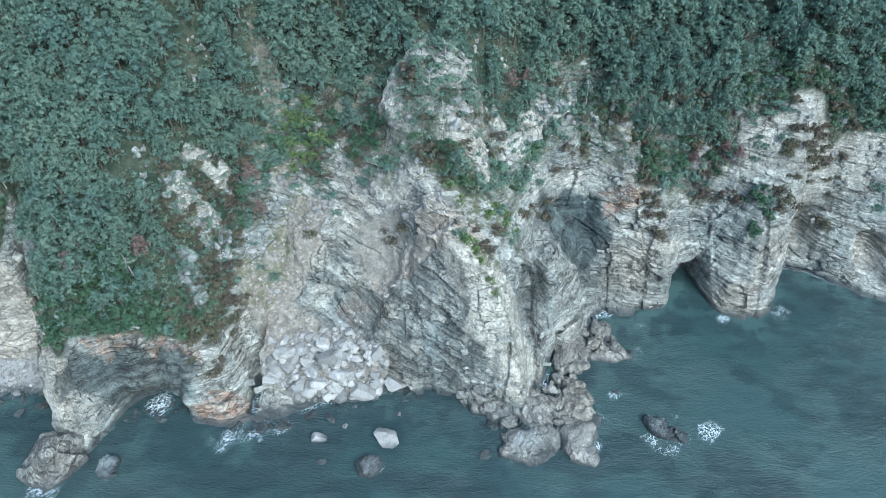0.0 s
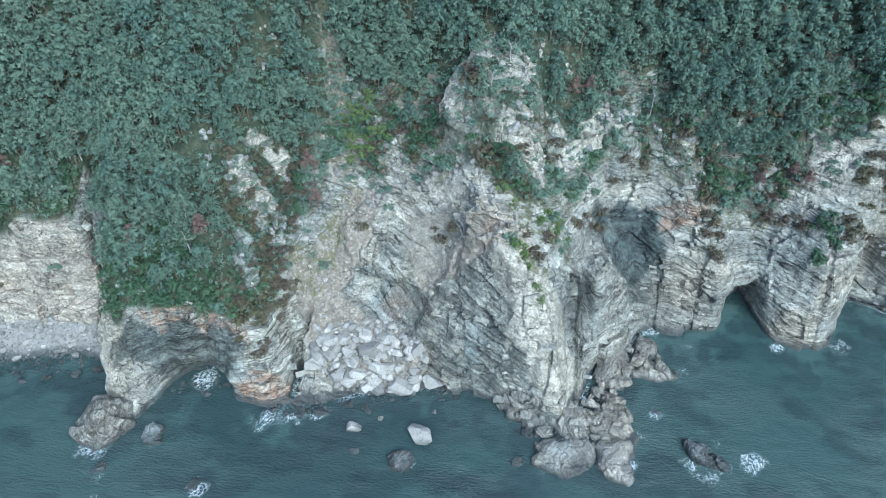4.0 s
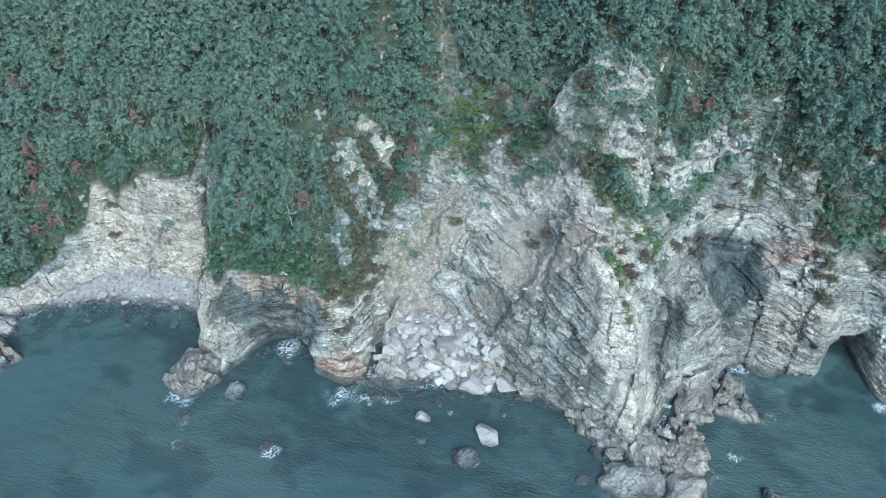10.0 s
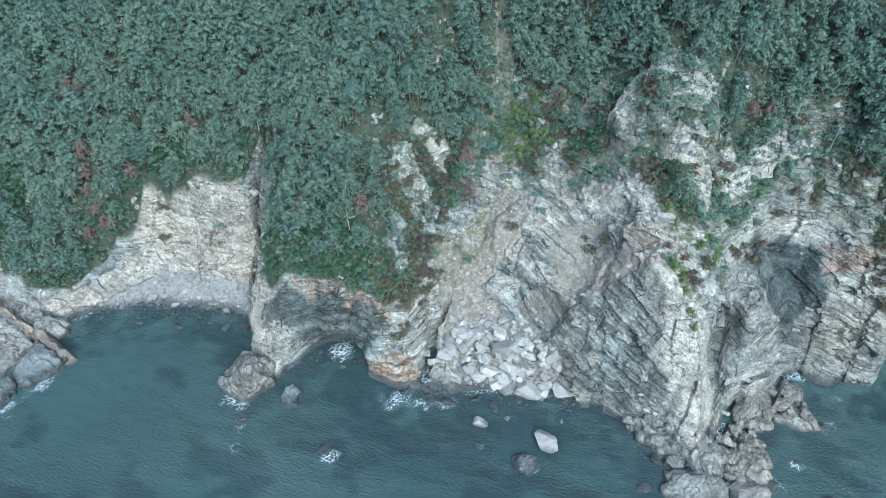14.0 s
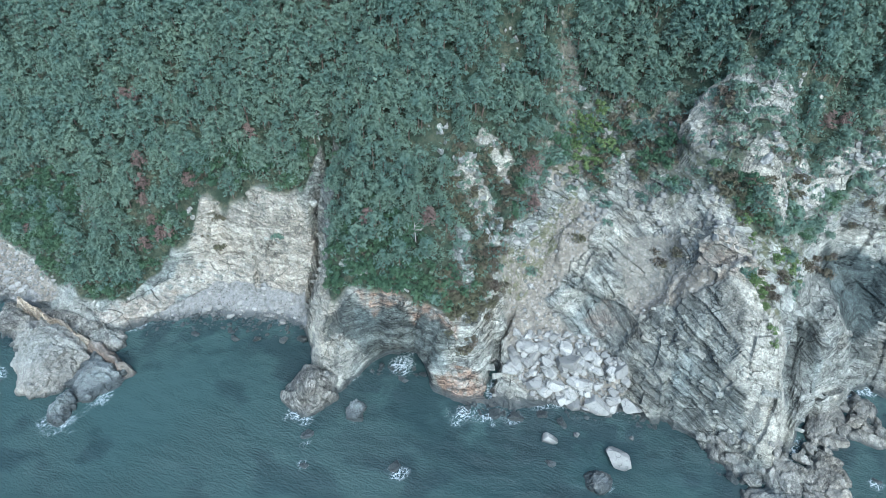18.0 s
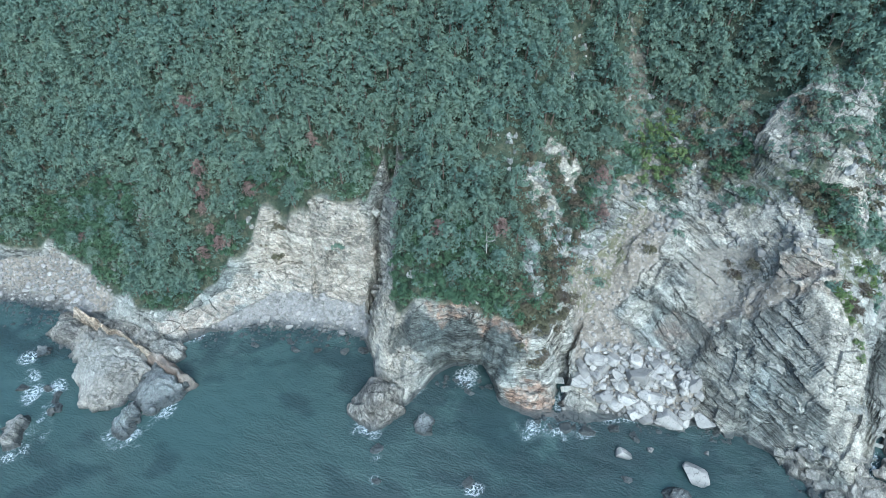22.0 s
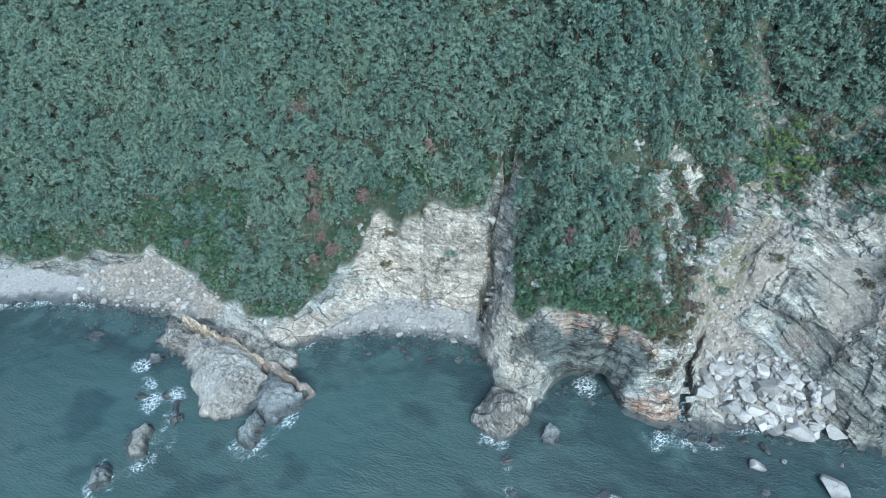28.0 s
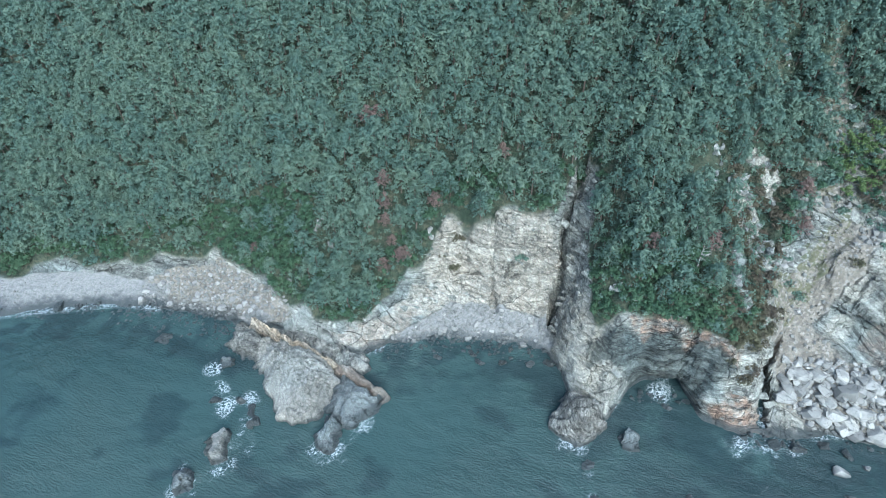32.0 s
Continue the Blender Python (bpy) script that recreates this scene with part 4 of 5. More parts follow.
def build_boulders():
    rng = np.random.default_rng(21)
    # the largest fallen blocks: x, y, length, width, height
    for x, y, a, b, c in [(-39.5, 93.5, 6.2, 4.6, 3.0), (-29.5, 91.5, 8.2, 4.6, 4.2), (-31, 95, 4.2, 3.4, 3), (-31.5, 86.5, 5, 4.2, 3.4), (-24.5, 88.5, 4.6, 3.6, 3.2), (-36.5, 85.5, 5.6, 3.8, 3.2), (-26, 95, 3.8, 3.2, 2.6), (-22.5, 92, 4.4, 3.2, 2.6), (-34.5, 90, 3.8, 3, 2.8), (-41.5, 88.5, 3.6, 3, 2.4), (-20.3, 85.0, 6.6, 5.0, 5.0), (-12.3, 87.2, 6.0, 4.4, 3.6), (-27.5, 84.6, 3.2, 2.6, 2.4), (-49.5, 112, 3.0, 2, 1.6), (-43.5, 106, 2.4, 1.8, 1.6), (-46, 116, 3.0, 2.2, 2)]:
        put_block(BLOCKS, rng, x, y, max(ground_z(x, y), -0.5) + c * 0.34, a / 2, b / 2, c / 2, rng.random() * 60 - 30, "boulder", "large pale grey fallen block on the rubble slope", "boulder", "fallen blocks below the gully")
    px, py = scatter(rng, -46, -12, 82, 101, 1.75, lambda x, y: inside(x, y, TALUS))
    for x, y in zip(px[:290], py[:290]):
        r = 0.6 + 1.5 * rng.random() ** 2.5 * (1.0 if y < 95 else 0.5)
        put_block(BLOCKS, rng, x, y, max(ground_z(x, y), -0.3) + r * 0.42, r * (1 + 0.4 * rng.random()), r, r * 0.8, rng.random() * 360, "boulder", "pale grey broken boulder in the rubble slope", "boulder", "boulders of the rubble slope")
    px, py = scatter(rng, -146, -100, 74, 97, 2.6, lambda x, y: inside(x, y, COVE_BEACH))
    for x, y in zip(px, py):
        r = 0.35 + 0.8 * rng.random() ** 3
        put_block(BLOCKS, rng, x, y, max(ground_z(x, y), -0.2) + r * 0.25, r * 1.3, r, r * 0.8, rng.random() * 360, "boulder", "rounded pale boulder on the cove beach", "boulder", "boulders on the cove beach")
    px, py = scatter(rng, -222, -172, 62, 85, 2.8, lambda x, y: inside(x, y, STONES))
    for x, y in zip(px, py):
        r = 0.35 + 0.75 * rng.random() ** 2.5
        put_block(BLOCKS, rng, x, y, max(ground_z(x, y), -0.2) + r * 0.25, r * 1.3, r, r * 0.8, rng.random() * 360, "boulder", "grey boulder on the stony west beach", "boulder", "boulders on the west beach")
    # small rubble and cobbles
    pieces = []
    chips = [rock_shape(rng, 1, 6, 0.05) for _ in range(10)]
    for (x0, x1, y0, y1), area, step, size in (((-46, -12, 82, 101), [TALUS], 0.8, 0.42), ((-54, -26, 98, 126), [ROSE_SCREE], 2.0, 0.40), ((-25, -6, 104, 120), [SLATE_SCREE, FAN], 2.6, 0.32), ((-146, -98, 74, 97), [COVE_BEACH], 0.75, 0.30), ((-222, -172, 62, 85), [STONES], 0.8, 0.33), ((-263, -210, 46, 73), [SAND], 2.6, 0.25)):
        px, py = scatter(rng, x0, x1, y0, y1, step, lambda x, y: np.any([inside(x, y, a) for a in area], axis=0))
        pz = np.maximum(surface(px, py), -0.1)
        for x, y, z in zip(px, py, pz):
            v, f = chips[rng.integers(10)]
            r = size * (0.45 + 1.6 * rng.random() ** 4)
            pieces.append((placed(v, x, y, z + r * 0.2, rng.random() * 6.3, r), f))
    grit = []
    for (x0, x1, y0, y1), area, step, size in (((-54, -26, 98, 126), [ROSE_SCREE], 0.85, 0.17), ((-25, -6, 104, 120), [SLATE_SCREE, FAN], 1.0, 0.16), ((-52, -36, 124, 154), [CHUTE], 1.4, 0.25)):
        px, py = scatter(rng, x0, x1, y0, y1, step, lambda x, y: np.any([inside(x, y, a) for a in area], axis=0))
        pz = surface(px, py)
        for x, y, z in zip(px, py, pz):
            v, f = chips[rng.integers(10)]
            r = size * (0.5 + 2.6 * rng.random() ** 6)
            grit.append((placed(v, x, y, z + r * 0.2, rng.random() * 6.3, r), f))
    me = mesh_from("gravel", *joined(grit))
    me.materials.append(GRAVEL)
    tagged(new("gravel", me), "brownish grey gravel in the rubble gully", "gravel", "", "stuff")
    bx, by = scatter(rng, -54, 128, 100, 158, 1.2, lambda x, y: 0.65 * (above_edge(x, y) > -9) * (above_edge(x, y) < 13) * smooth01(fbm(x * 0.25 + 4, y * 0.25, octaves=2), -0.1, 0.5))
    bz = surface(bx, by)
    for x, y, z in zip(bx, by, bz):
        v, f = chips[rng.integers(10)]
        r = 0.24 + 0.95 * rng.random() ** 3
        pieces.append((placed(v, x, y, z + r * 0.25, rng.random() * 6.3, r), f))
    wet = []
    sx, sy = scatter(rng, -262, 48, 50, 112, 1.15, lambda x, y: (lie(x, y) > -1.3) * (lie(x, y) < 0.5) * smooth01(value_noise(x * 0.12, y * 0.12) + 0.5 * (x > -150) * (x < -98) + 0.4 * (x > -225) * (x < -185), -0.2, 0.6) * 0.75)
    ux, uy = scatter(rng, -226, -178, 50, 68, 1.5, lambda x, y: (lie(x, y) > -3.4) * (lie(x, y) < -0.3) * smooth01(lie(x, y), -4.2, -0.5) * 0.75)
    vx, vy = scatter(rng, -143, -104, 70, 86, 1.5, lambda x, y: (lie(x, y) > -2.0) * (lie(x, y) < 0.2) * 0.6)
    sx, sy = np.concatenate((sx, ux, vx)), np.concatenate((sy, uy, vy))
    sz = lie(sx, sy)
    for x, y, z in zip(sx, sy, sz):
        v, f = chips[rng.integers(10)]
        r = 0.25 + 0.75 * rng.random() ** 3
        wet.append((placed(v, x, y, max(z, -0.42 * r), rng.random() * 6.3, r), f))
    me = mesh_from("shore_stones", *joined(wet))
    me.materials.append(REEF)
    tagged(new("shore_stones", me), "dark wet stones along the water's edge", "stones", "", "stuff")
    me = mesh_from("rubble", *joined(pieces))
    me.materials.append(BOULDER)
    tagged(new("rubble", me), "loose pale rubble and cobbles on the slope and beaches", "rubble", "", "stuff")


def build_reefs():
    rng = np.random.default_rng(31)
    # rocks along the water: x, y, length, width, height, turn
    for x, y, a, b, c, turn in [(-13.5, 73, 7.6, 5.4, 3.6, -30), (-30, 73.4, 4, 3.2, 2.6, 10), (-24, 76.6, 2, 1.6, 1.2, 0), (-11, 80, 1.6, 1.4, 0.8, 0)]:
        put_block(BLOCKS, rng, x, y, c * 0.12, a / 2, b / 2, c / 2, turn, "sea_boulder", "pale boulder standing in the shallow sea", "boulder", "boulders standing in the sea")
    for x, y, a, b, c, turn in [(-28.5, 67.4, 3, 2.4, 1.6, 0), (9.6, 68.8, 4, 3, 1.2, 0), (-86, 56.6, 3.6, 3, 1.6, 40), (-83.6, 49, 3, 2.4, 1.2, 0), (-63, 55.4, 3.6, 2.4, 1.2, 60), (-78.3, 66, 5.0, 4, 2.0, 0), (-39, 77, 5, 3.6, 2.4, 0), (-44, 76, 4, 3, 2, 30), (-33, 79.5, 3.5, 2.6, 2, 0), (-28, 79, 3, 2.4, 2, 0), (-205, 56, 4, 3, 1.4, 0), (-241, 55.6, 3.6, 5.0, 2.8, 10), (-118.5, 76.5, 3, 2.4, 1.6, 0), (-121, 78.5, 2.4, 2, 1.6, 0), (-113, 78.6, 3, 2.4, 1.6, 30), (-130, 74.4, 3, 2.2, 1.4, 0), (-173.5, 45.5, 3, 2.6, 2.2, 0), (-180, 44, 4, 3, 1.6, 20), (-167, 41.6, 4.5, 3, 2, -40), (44.5, 86.5, 2.4, 2, 0.9, 0), (-106, 80, 3, 2.5, 1.6, 0), (-100.5, 82, 3.5, 3, 2.2, 0), (-69.5, 78.5, 3, 2.4, 1.2, 0), (-65, 81.5, 2.4, 2, 1, 0)]:
        put_block(SHARDS, rng, x, y, c * 0.06, a / 2, b / 2, c / 2, turn, "sea_rock", "low dark wet rock washed by foam", "rock", "rocks awash along the shore")
    # bedded blocks round the foot of the spur
    for outline, top in (([(4, 87), (8, 80), (15, 77), (20, 79.5), (17, 87)], 2.0), ([(19, 81), (21, 76.3), (26, 76.3), (28.5, 82), (24, 88)], 2.0), ([(27, 81), (29, 77.2), (34, 78), (38.8, 79), (37.5, 85), (35, 90), (30, 91)], 1.8), ([(38.5, 97), (44, 96), (51.5, 97.3), (48, 102), (40, 104)], 1.8), ([(30, 91), (36, 93), (39.5, 99), (37, 107), (30, 104)], 2.6), ([(40.5, 104), (46, 103.3), (47.5, 108), (42, 111)], 2.6)):
        tagged(sea_crag("shore_crag", outline, top, ISLE, 0.2, 3.0, 0.0, 0.6), "bedded grey crag at the foot of the rock spur", "rock", "crags round the foot of the spur")
    for x, y, a, b, c, turn in [(37.4, 77.5, 3.4, 4, 2, -20), (34, 92, 3.6, 3, 3, 20), (38, 95.5, 4, 3.4, 2.4, 20), (44, 103, 4, 3, 2.6, -10), (50, 98.5, 4, 2.6, 1.2, -25), (46.6, 106.5, 3, 3, 2.2, 0), (12, 77, 3, 2.6, 2, 0), (20, 76, 3, 2.4, 1.8, 30)]:
        put_block(SHARDS, rng, x, y, c * 0.12, a / 2, b / 2, c / 2, turn, "shore_block", "bedded grey block jammed at the foot of the rock spur", "rock", "blocks round the foot of the spur")
    foot = [(6, 84), (9, 79.5), (15, 77), (24, 76.5), (33, 77.5), (38.5, 79.5), (37, 86), (36, 92), (39, 97), (45, 97), (50, 98.5), (47, 103), (46, 109), (40, 108), (36, 103), (31, 98), (29, 90), (24, 86), (15, 84)]
    px, py = scatter(rng, 4, 52, 75, 111, 2.5, lambda x, y: 0.8 * inside(x, y, foot))
    for x, y in zip(px, py):
        r = 0.8 + 1.3 * rng.random() ** 1.5
        put_block(SLABS, rng, x, y, max(ground_z(x, y), 0.5) + 0.4 * r, r * (1.2 + 0.6 * rng.random()), r, r * (0.6 + 0.3 * rng.random()), -25 + 40 * rng.normal(), "shore_block", "bedded grey block jammed at the foot of the rock spur", "rock", "blocks round the foot of the spur")
    tagged(sea_crag("rock_slab", [(14.4, 74.5), (14, 69), (21, 67), (27.2, 69), (27.8, 75.5), (21.5, 77.4)], 1.9, ISLE, 0.2, 2.6, 0.0, 0.6), "broad dark bedded slab rising from the sea", "rock", "slabs off the spur")
    tagged(sea_crag("rock_slab", [(28.6, 76.2), (28, 70), (31.5, 67.2), (35.5, 66.5), (36.8, 72), (36.8, 77.6), (32, 78)], 1.7, ISLE, 0.25, 2.6, 0.0, 0.6), "dark jointed slab rising from the sea", "rock", "slabs off the spur")
    tagged(sea_crag("headland_rock", [(-97, 64), (-93, 61.5), (-88.5, 60.5), (-84.5, 67.5), (-85.5, 73), (-94, 74), (-98, 67.5)], 6.0, ISLE, -0.1, 4.5, 0.25), "jointed grey knob at the tip of the headland", "rock")
    for cx, cy, a, b, turn, top in ((54, 75.4, 5.6, 2.4, -28, 1.5), (-171.5, 33, 2.6, 4.4, 25, 3.2), (-174.8, 22.6, 2.4, 2.6, 0, 2.2), (-169.5, 43, 3.4, 1.5, -45, 1.6), (-184, 54.2, 2.4, 1.9, 0, 2.0), (-17.5, 66.4, 2.8, 2.1, 15, 1.3), (-78.3, 65.8, 2.4, 1.8, 10, 1.1), (-205, 56, 2.4, 1.2, 30, 0.9)):
        turned = pose(0, 0, 0, 0, 0, turn)
        ring = [turned @ Vector((a * math.cos(i * math.tau / 9) * (0.8 + 0.35 * rng.random()), b * math.sin(i * math.tau / 9) * (0.8 + 0.35 * rng.random()), 0)) for i in range(9)]
        tagged(sea_crag("sea_crag", [(p.x + cx, p.y + cy) for p in ring], top, REEF, 0.3, 1.2, 0.0, 1.5), "jagged dark wet rock breaking the sea surface", "rock", "jagged rocks in the sea")
    # the islet off the west beach
    islet = tagged(new("islet", None), "low grey bedded rock islet crossed by a cream rock dyke", "islet")
    islet.matrix_basis = pose(-160, 56, 0)
    for name, outline, top, rise, lean, lab in [
        ("main_dome", [(-182, 64), (-175, 56.5), (-168, 49.5), (-161.2, 44.5), (-154, 46), (-151.5, 50.5), (-151.5, 58), (-157, 63.5), (-170, 66)], 6.6, 7.0, 0.0, ""),
        ("east_lobe", [(-152.5, 61.5), (-151.5, 50.5), (-146, 47.2), (-140.3, 51), (-139.3, 55), (-142.5, 59)], 3.6, 4.5, 0.12, "darker brownish grey lobe"),
        ("west_arm", [(-186, 66.5), (-187, 60.5), (-181.5, 57), (-174.5, 58), (-172, 64)], 3.4, 3.2, 0.1, ""),
        ("south_tooth", [(-150, 48.6), (-151.8, 43), (-149, 39.3), (-144.3, 40.6), (-145.8, 45), (-148.3, 49)], 4.2, 2.6, 0.15, "pointed brown tooth ringed by foam"),
        ("shelf", [(-180, 70), (-176, 65.5), (-160, 63.5), (-149, 61.5), (-146, 65), (-150, 69), (-162, 71)], 2.4, 2.5, 0.0, ""),
    ]:
        ob = sea_crag(name, outline, top, ISLE if name in ("main_dome", "west_arm", "shelf") else REEF, 0.45, rise, lean, 1.3)
        ob.parent = islet
        ob.matrix_basis = pose(160, -56, 0)
        if lab:
            ob["label"] = lab
    for name, outline, top, mat, lab in (("cream_dyke", [(-184, 68), (-183, 66), (-168, 63.3), (-155, 61.2), (-154.4, 62.9), (-168, 65.4)], 5.2, DYKE, "cream and orange rock dyke"), ("brown_dyke", [(-155, 61.2), (-147, 58.9), (-138.6, 56.8), (-138, 58.6), (-146, 61.6), (-154.5, 63)], 3.6, BROWN, "dark brown rock dyke")):
        ob = sea_crag(name, outline, top, mat, 0.3, 0.9, 0.0, 0.3)
        ob.parent = islet
        ob.matrix_basis = pose(160, -56, 0)
        ob["label"] = lab


def joined(pieces):
    """One array of corners and one of triangles from (corners, triangles) pairs."""
    verts, faces, n = [], [], 0
    for v, f in pieces:
        verts.append(v)
        faces.append(f + n)
        n += len(v)
    return np.concatenate(verts), np.concatenate(faces)


def scatter(rng, x0, x1, y0, y1, step, keep):
    """Jittered places on a plan grid, kept where keep(x, y) exceeds a random number, in random order."""
    gx, gy = np.meshgrid(np.arange(x0, x1, step), np.arange(y0, y1, step * 0.75), indexing="ij")
    gx = gx + (rng.random(gx.shape) - 0.5) * step * 0.95
    gy = gy + (rng.random(gy.shape) - 0.5) * step * 0.7
    k = keep(gx, gy) > rng.random(gx.shape)
    order = rng.permutation(int(k.sum()))
    return gx[k][order], gy[k][order]


def placed(v, x, y, z, turn, size):
    c, s = math.cos(turn) * size, math.sin(turn) * size
    return np.stack((v[:, 0] * c - v[:, 1] * s + x, v[:, 0] * s + v[:, 1] * c + y, v[:, 2] * size + z), axis=1)


def build_ledges():
    """Broken beds that stand proud of the cliff, split along its bedding."""
    rng = np.random.default_rng(77)
    kinds = []
    for i in range(12):
        v = np.array([(x, y, z) for x in (-1, 1) for y in (-1, 1) for z in (-1, 1)], dtype=float)
        v += rng.normal(size=v.shape) * (0.16, 0.16, 0.10)
        v[1::2, :2] *= 0.62 + 0.3 * rng.random()
        f = np.array([(0, 1, 3), (0, 3, 2), (4, 6, 7), (4, 7, 5), (0, 4, 5), (0, 5, 1), (2, 3, 7), (2, 7, 6), (1, 5, 7), (1, 7, 3), (0, 2, 6), (0, 6, 4)])
        kinds.append((v, f))
    meshes = []
    for v, f in kinds:
        me = mesh_from("ledge", v, f)
        me.materials.append(LEDGE)
        meshes.append(me)

    def hollowed(x, y):
        """1 in front of a cave's mouth."""
        hit = np.zeros(np.shape(x))
        for hx, hz, rx, rz, ya, yb, depth in HOLLOWS:
            hit = np.maximum(hit, (np.abs(x - hx) < rx + 1.5) & (np.abs(lie(x, y) - hz) < rz + 2.5) & (y > ya - 2) & (y < yb))
        return hit

    def bare(x, y):
        e = above_edge(x, y)
        rough = smooth01(fbm(x * 0.10 + 7, y * 0.13, octaves=2), 0.0, 0.5)
        loose = zone(x, y, ROSE_SCREE, FAN, COVE_BEACH, SAND, STONES, RAMP, SLATE_SCREE)
        return (e < 0.5) * (lie(x, y) > 0.6) * (1 - loose) * (0.10 + 0.9 * rough) * (1 - 0.9 * zone(x, y, CREST, WHITE_BLOCK)) * (1 - hollowed(x, y)) * (1 - zone(x, y, SLATE_WALL, SLATE_BAND, RUST_FOOT, RUST_BAND, RUST_EAST)) * 0.42

    px, py = scatter(rng, -165, 130, 66, 150, 1.9, bare)
    pz = surface(px, py)
    order = np.argsort(np.abs(px + 10))
    rest = []
    for n, i in enumerate(order):
        up = Vector((float(np.interp(px[i], DIP_X, DIP)), -0.22, 0.92)) + Vector(rng.normal(size=3) * 0.07)
        up.normalize()
        turn = rng.normal() * 0.3
        along = Vector((math.cos(turn), math.sin(turn), 0))
        side = up.cross(along).normalized()
        along = side.cross(up)
        s = 0.35 + 0.6 * rng.random() ** 2
        m = Matrix((along, side, up)).transposed() @ Matrix.Diagonal((s * (1.3 + 1.7 * rng.random()), s * (0.7 + 0.5 * rng.random()), s * (0.2 + 0.2 * rng.random())))
        at = Vector((px[i], py[i] + 0.25 * s, pz[i] - 0.05))
        k = int(rng.integers(12))
        if n < 300:
            ob = new("ledge", meshes[k])
            ob.parent = cliff
            ob.matrix_basis = Matrix.Translation(at) @ m.to_4x4()
        else:
            rest.append((kinds[k][0] @ np.array(m).T + np.array(at), kinds[k][1]))
    me = mesh_from("broken_ledges", *joined(rest))
    me.materials.append(LEDGE)
    tagged(new("broken_ledges", me), "small angular grey ledges of broken bedded rock", "ledges", "", "stuff")
    print("ledges", len(px))


build_boulders()
build_reefs()
build_ledges()


# ---- trees and bushes ----
def leaf_clumps(rng, centres, sizes, leaves, leaf, flat):
    """Many small leaf blades round the upper side of each clump."""
    n = len(centres)
    p = rng.normal(size=(n, leaves, 3))
    p /= np.linalg.norm(p, axis=2)[..., None]
    p[..., 2] = np.abs(p[..., 2]) * flat
    at = centres[:, None] + p * sizes[:, None, None] * (0.5 + 0.5 * rng.random((n, leaves, 1)))
    out = p + rng.normal(size=p.shape) * 0.13
    along = np.cross(out, rng.normal(size=p.shape))
    along /= np.linalg.norm(along, axis=2)[..., None] + 1e-6
    side = np.cross(out, along)
    side /= np.linalg.norm(side, axis=2)[..., None] + 1e-6
    ln = leaf * (0.7 + 0.6 * rng.random((n, leaves, 1)))
    v = np.stack((at - side * ln * 0.45, at + side * ln * 0.45, at + along * ln * 1.15), axis=2).reshape(-1, 3)
    return v, np.arange(len(v)).reshape(-1, 3)


def limb(a, b, ra, rb, sides=5):
    a, b = np.array(a, float), np.array(b, float)
    w = (b - a) / np.linalg.norm(b - a)
    u = np.cross(w, (0.3, 0.9, 0.2))
    u /= np.linalg.norm(u)
    v = np.cross(w, u)
    t = np.arange(sides) * math.tau / sides
    ring = np.cos(t)[:, None] * u + np.sin(t)[:, None] * v
    verts = np.concatenate((a + ring * ra, b + ring * rb))
    i = np.arange(sides)
    j = (i + 1) % sides
    return verts, np.concatenate((np.stack((i, j, j + sides), 1), np.stack((i, j + sides, i + sides), 1)))


def pine_parts(rng):
    """A coastal pine: bent trunk, spreading limbs, flat plates of needles."""
    height, radius = 7.5 + 2 * rng.random(), 2.7 + 0.7 * rng.random()
    lean = rng.normal(size=2) * 0.4
    mid, top = (lean[0], lean[1], height * 0.5), (lean[0] * 1.5, lean[1] * 1.5, height * 0.94)
    wood = [limb((0, 0, -1.2), mid, 0.20, 0.14, 4), limb(mid, top, 0.14, 0.04, 3)]
    centres, sizes = [], []
    tiers = 5
    for t in range(tiers):
        h = 0.45 + 0.5 * t / (tiers - 1)
        reach = radius * (1.0 - 0.72 * (t / (tiers - 1)) ** 1.3)
        count = max(2, 6 - t)
        a0 = rng.random() * math.tau
        for i in range(count):
            a = a0 + math.tau * i / count + rng.normal() * 0.25
            r = reach * (0.75 + 0.35 * rng.random())
            z = height * h + 0.35 * rng.normal()
            tip = np.array((lean[0] * h * 1.6 + math.cos(a) * r, lean[1] * h * 1.6 + math.sin(a) * r, z))
            if i % 3 == 0:
                wood.append(limb((lean[0] * h * 1.5, lean[1] * h * 1.5, z - 0.7), tip, 0.06, 0.02, 3))
            centres += [tip * (0.93, 0.93, 1.0), tip * (0.5, 0.5, 1.0) + (0, 0, 0.25)]
            sizes += [0.85 + 0.35 * rng.random(), 0.75 + 0.3 * rng.random()]
    centres.append(np.array(top))
    sizes.append(0.7)
    return joined(wood), leaf_clumps(rng, np.array(centres), np.array(sizes), 16, 0.50, 0.5)


def bush_parts(rng, height=1.6, clumps=9, leaves=22):
    """A low bush: several stems and a ragged mound of leaves."""
    stems, centres, sizes = [], [], []
    for i in range(clumps):
        a, r = rng.random() * math.tau, 1.25 * math.sqrt(rng.random())
        tip = (math.cos(a) * r, math.sin(a) * r, height * (1.0 - 0.35 * r) * (0.6 + 0.4 * rng.random()))
        if i < 5:
            stems.append(limb((0.1 * math.cos(a), 0.1 * math.sin(a), -0.5), tip, 0.05, 0.015, 3))
        centres.append(tip)
        sizes.append(0.55 + 0.3 * rng.random())
    return joined(stems), leaf_clumps(rng, np.array(centres), np.array(sizes), leaves, 0.36, 0.8)


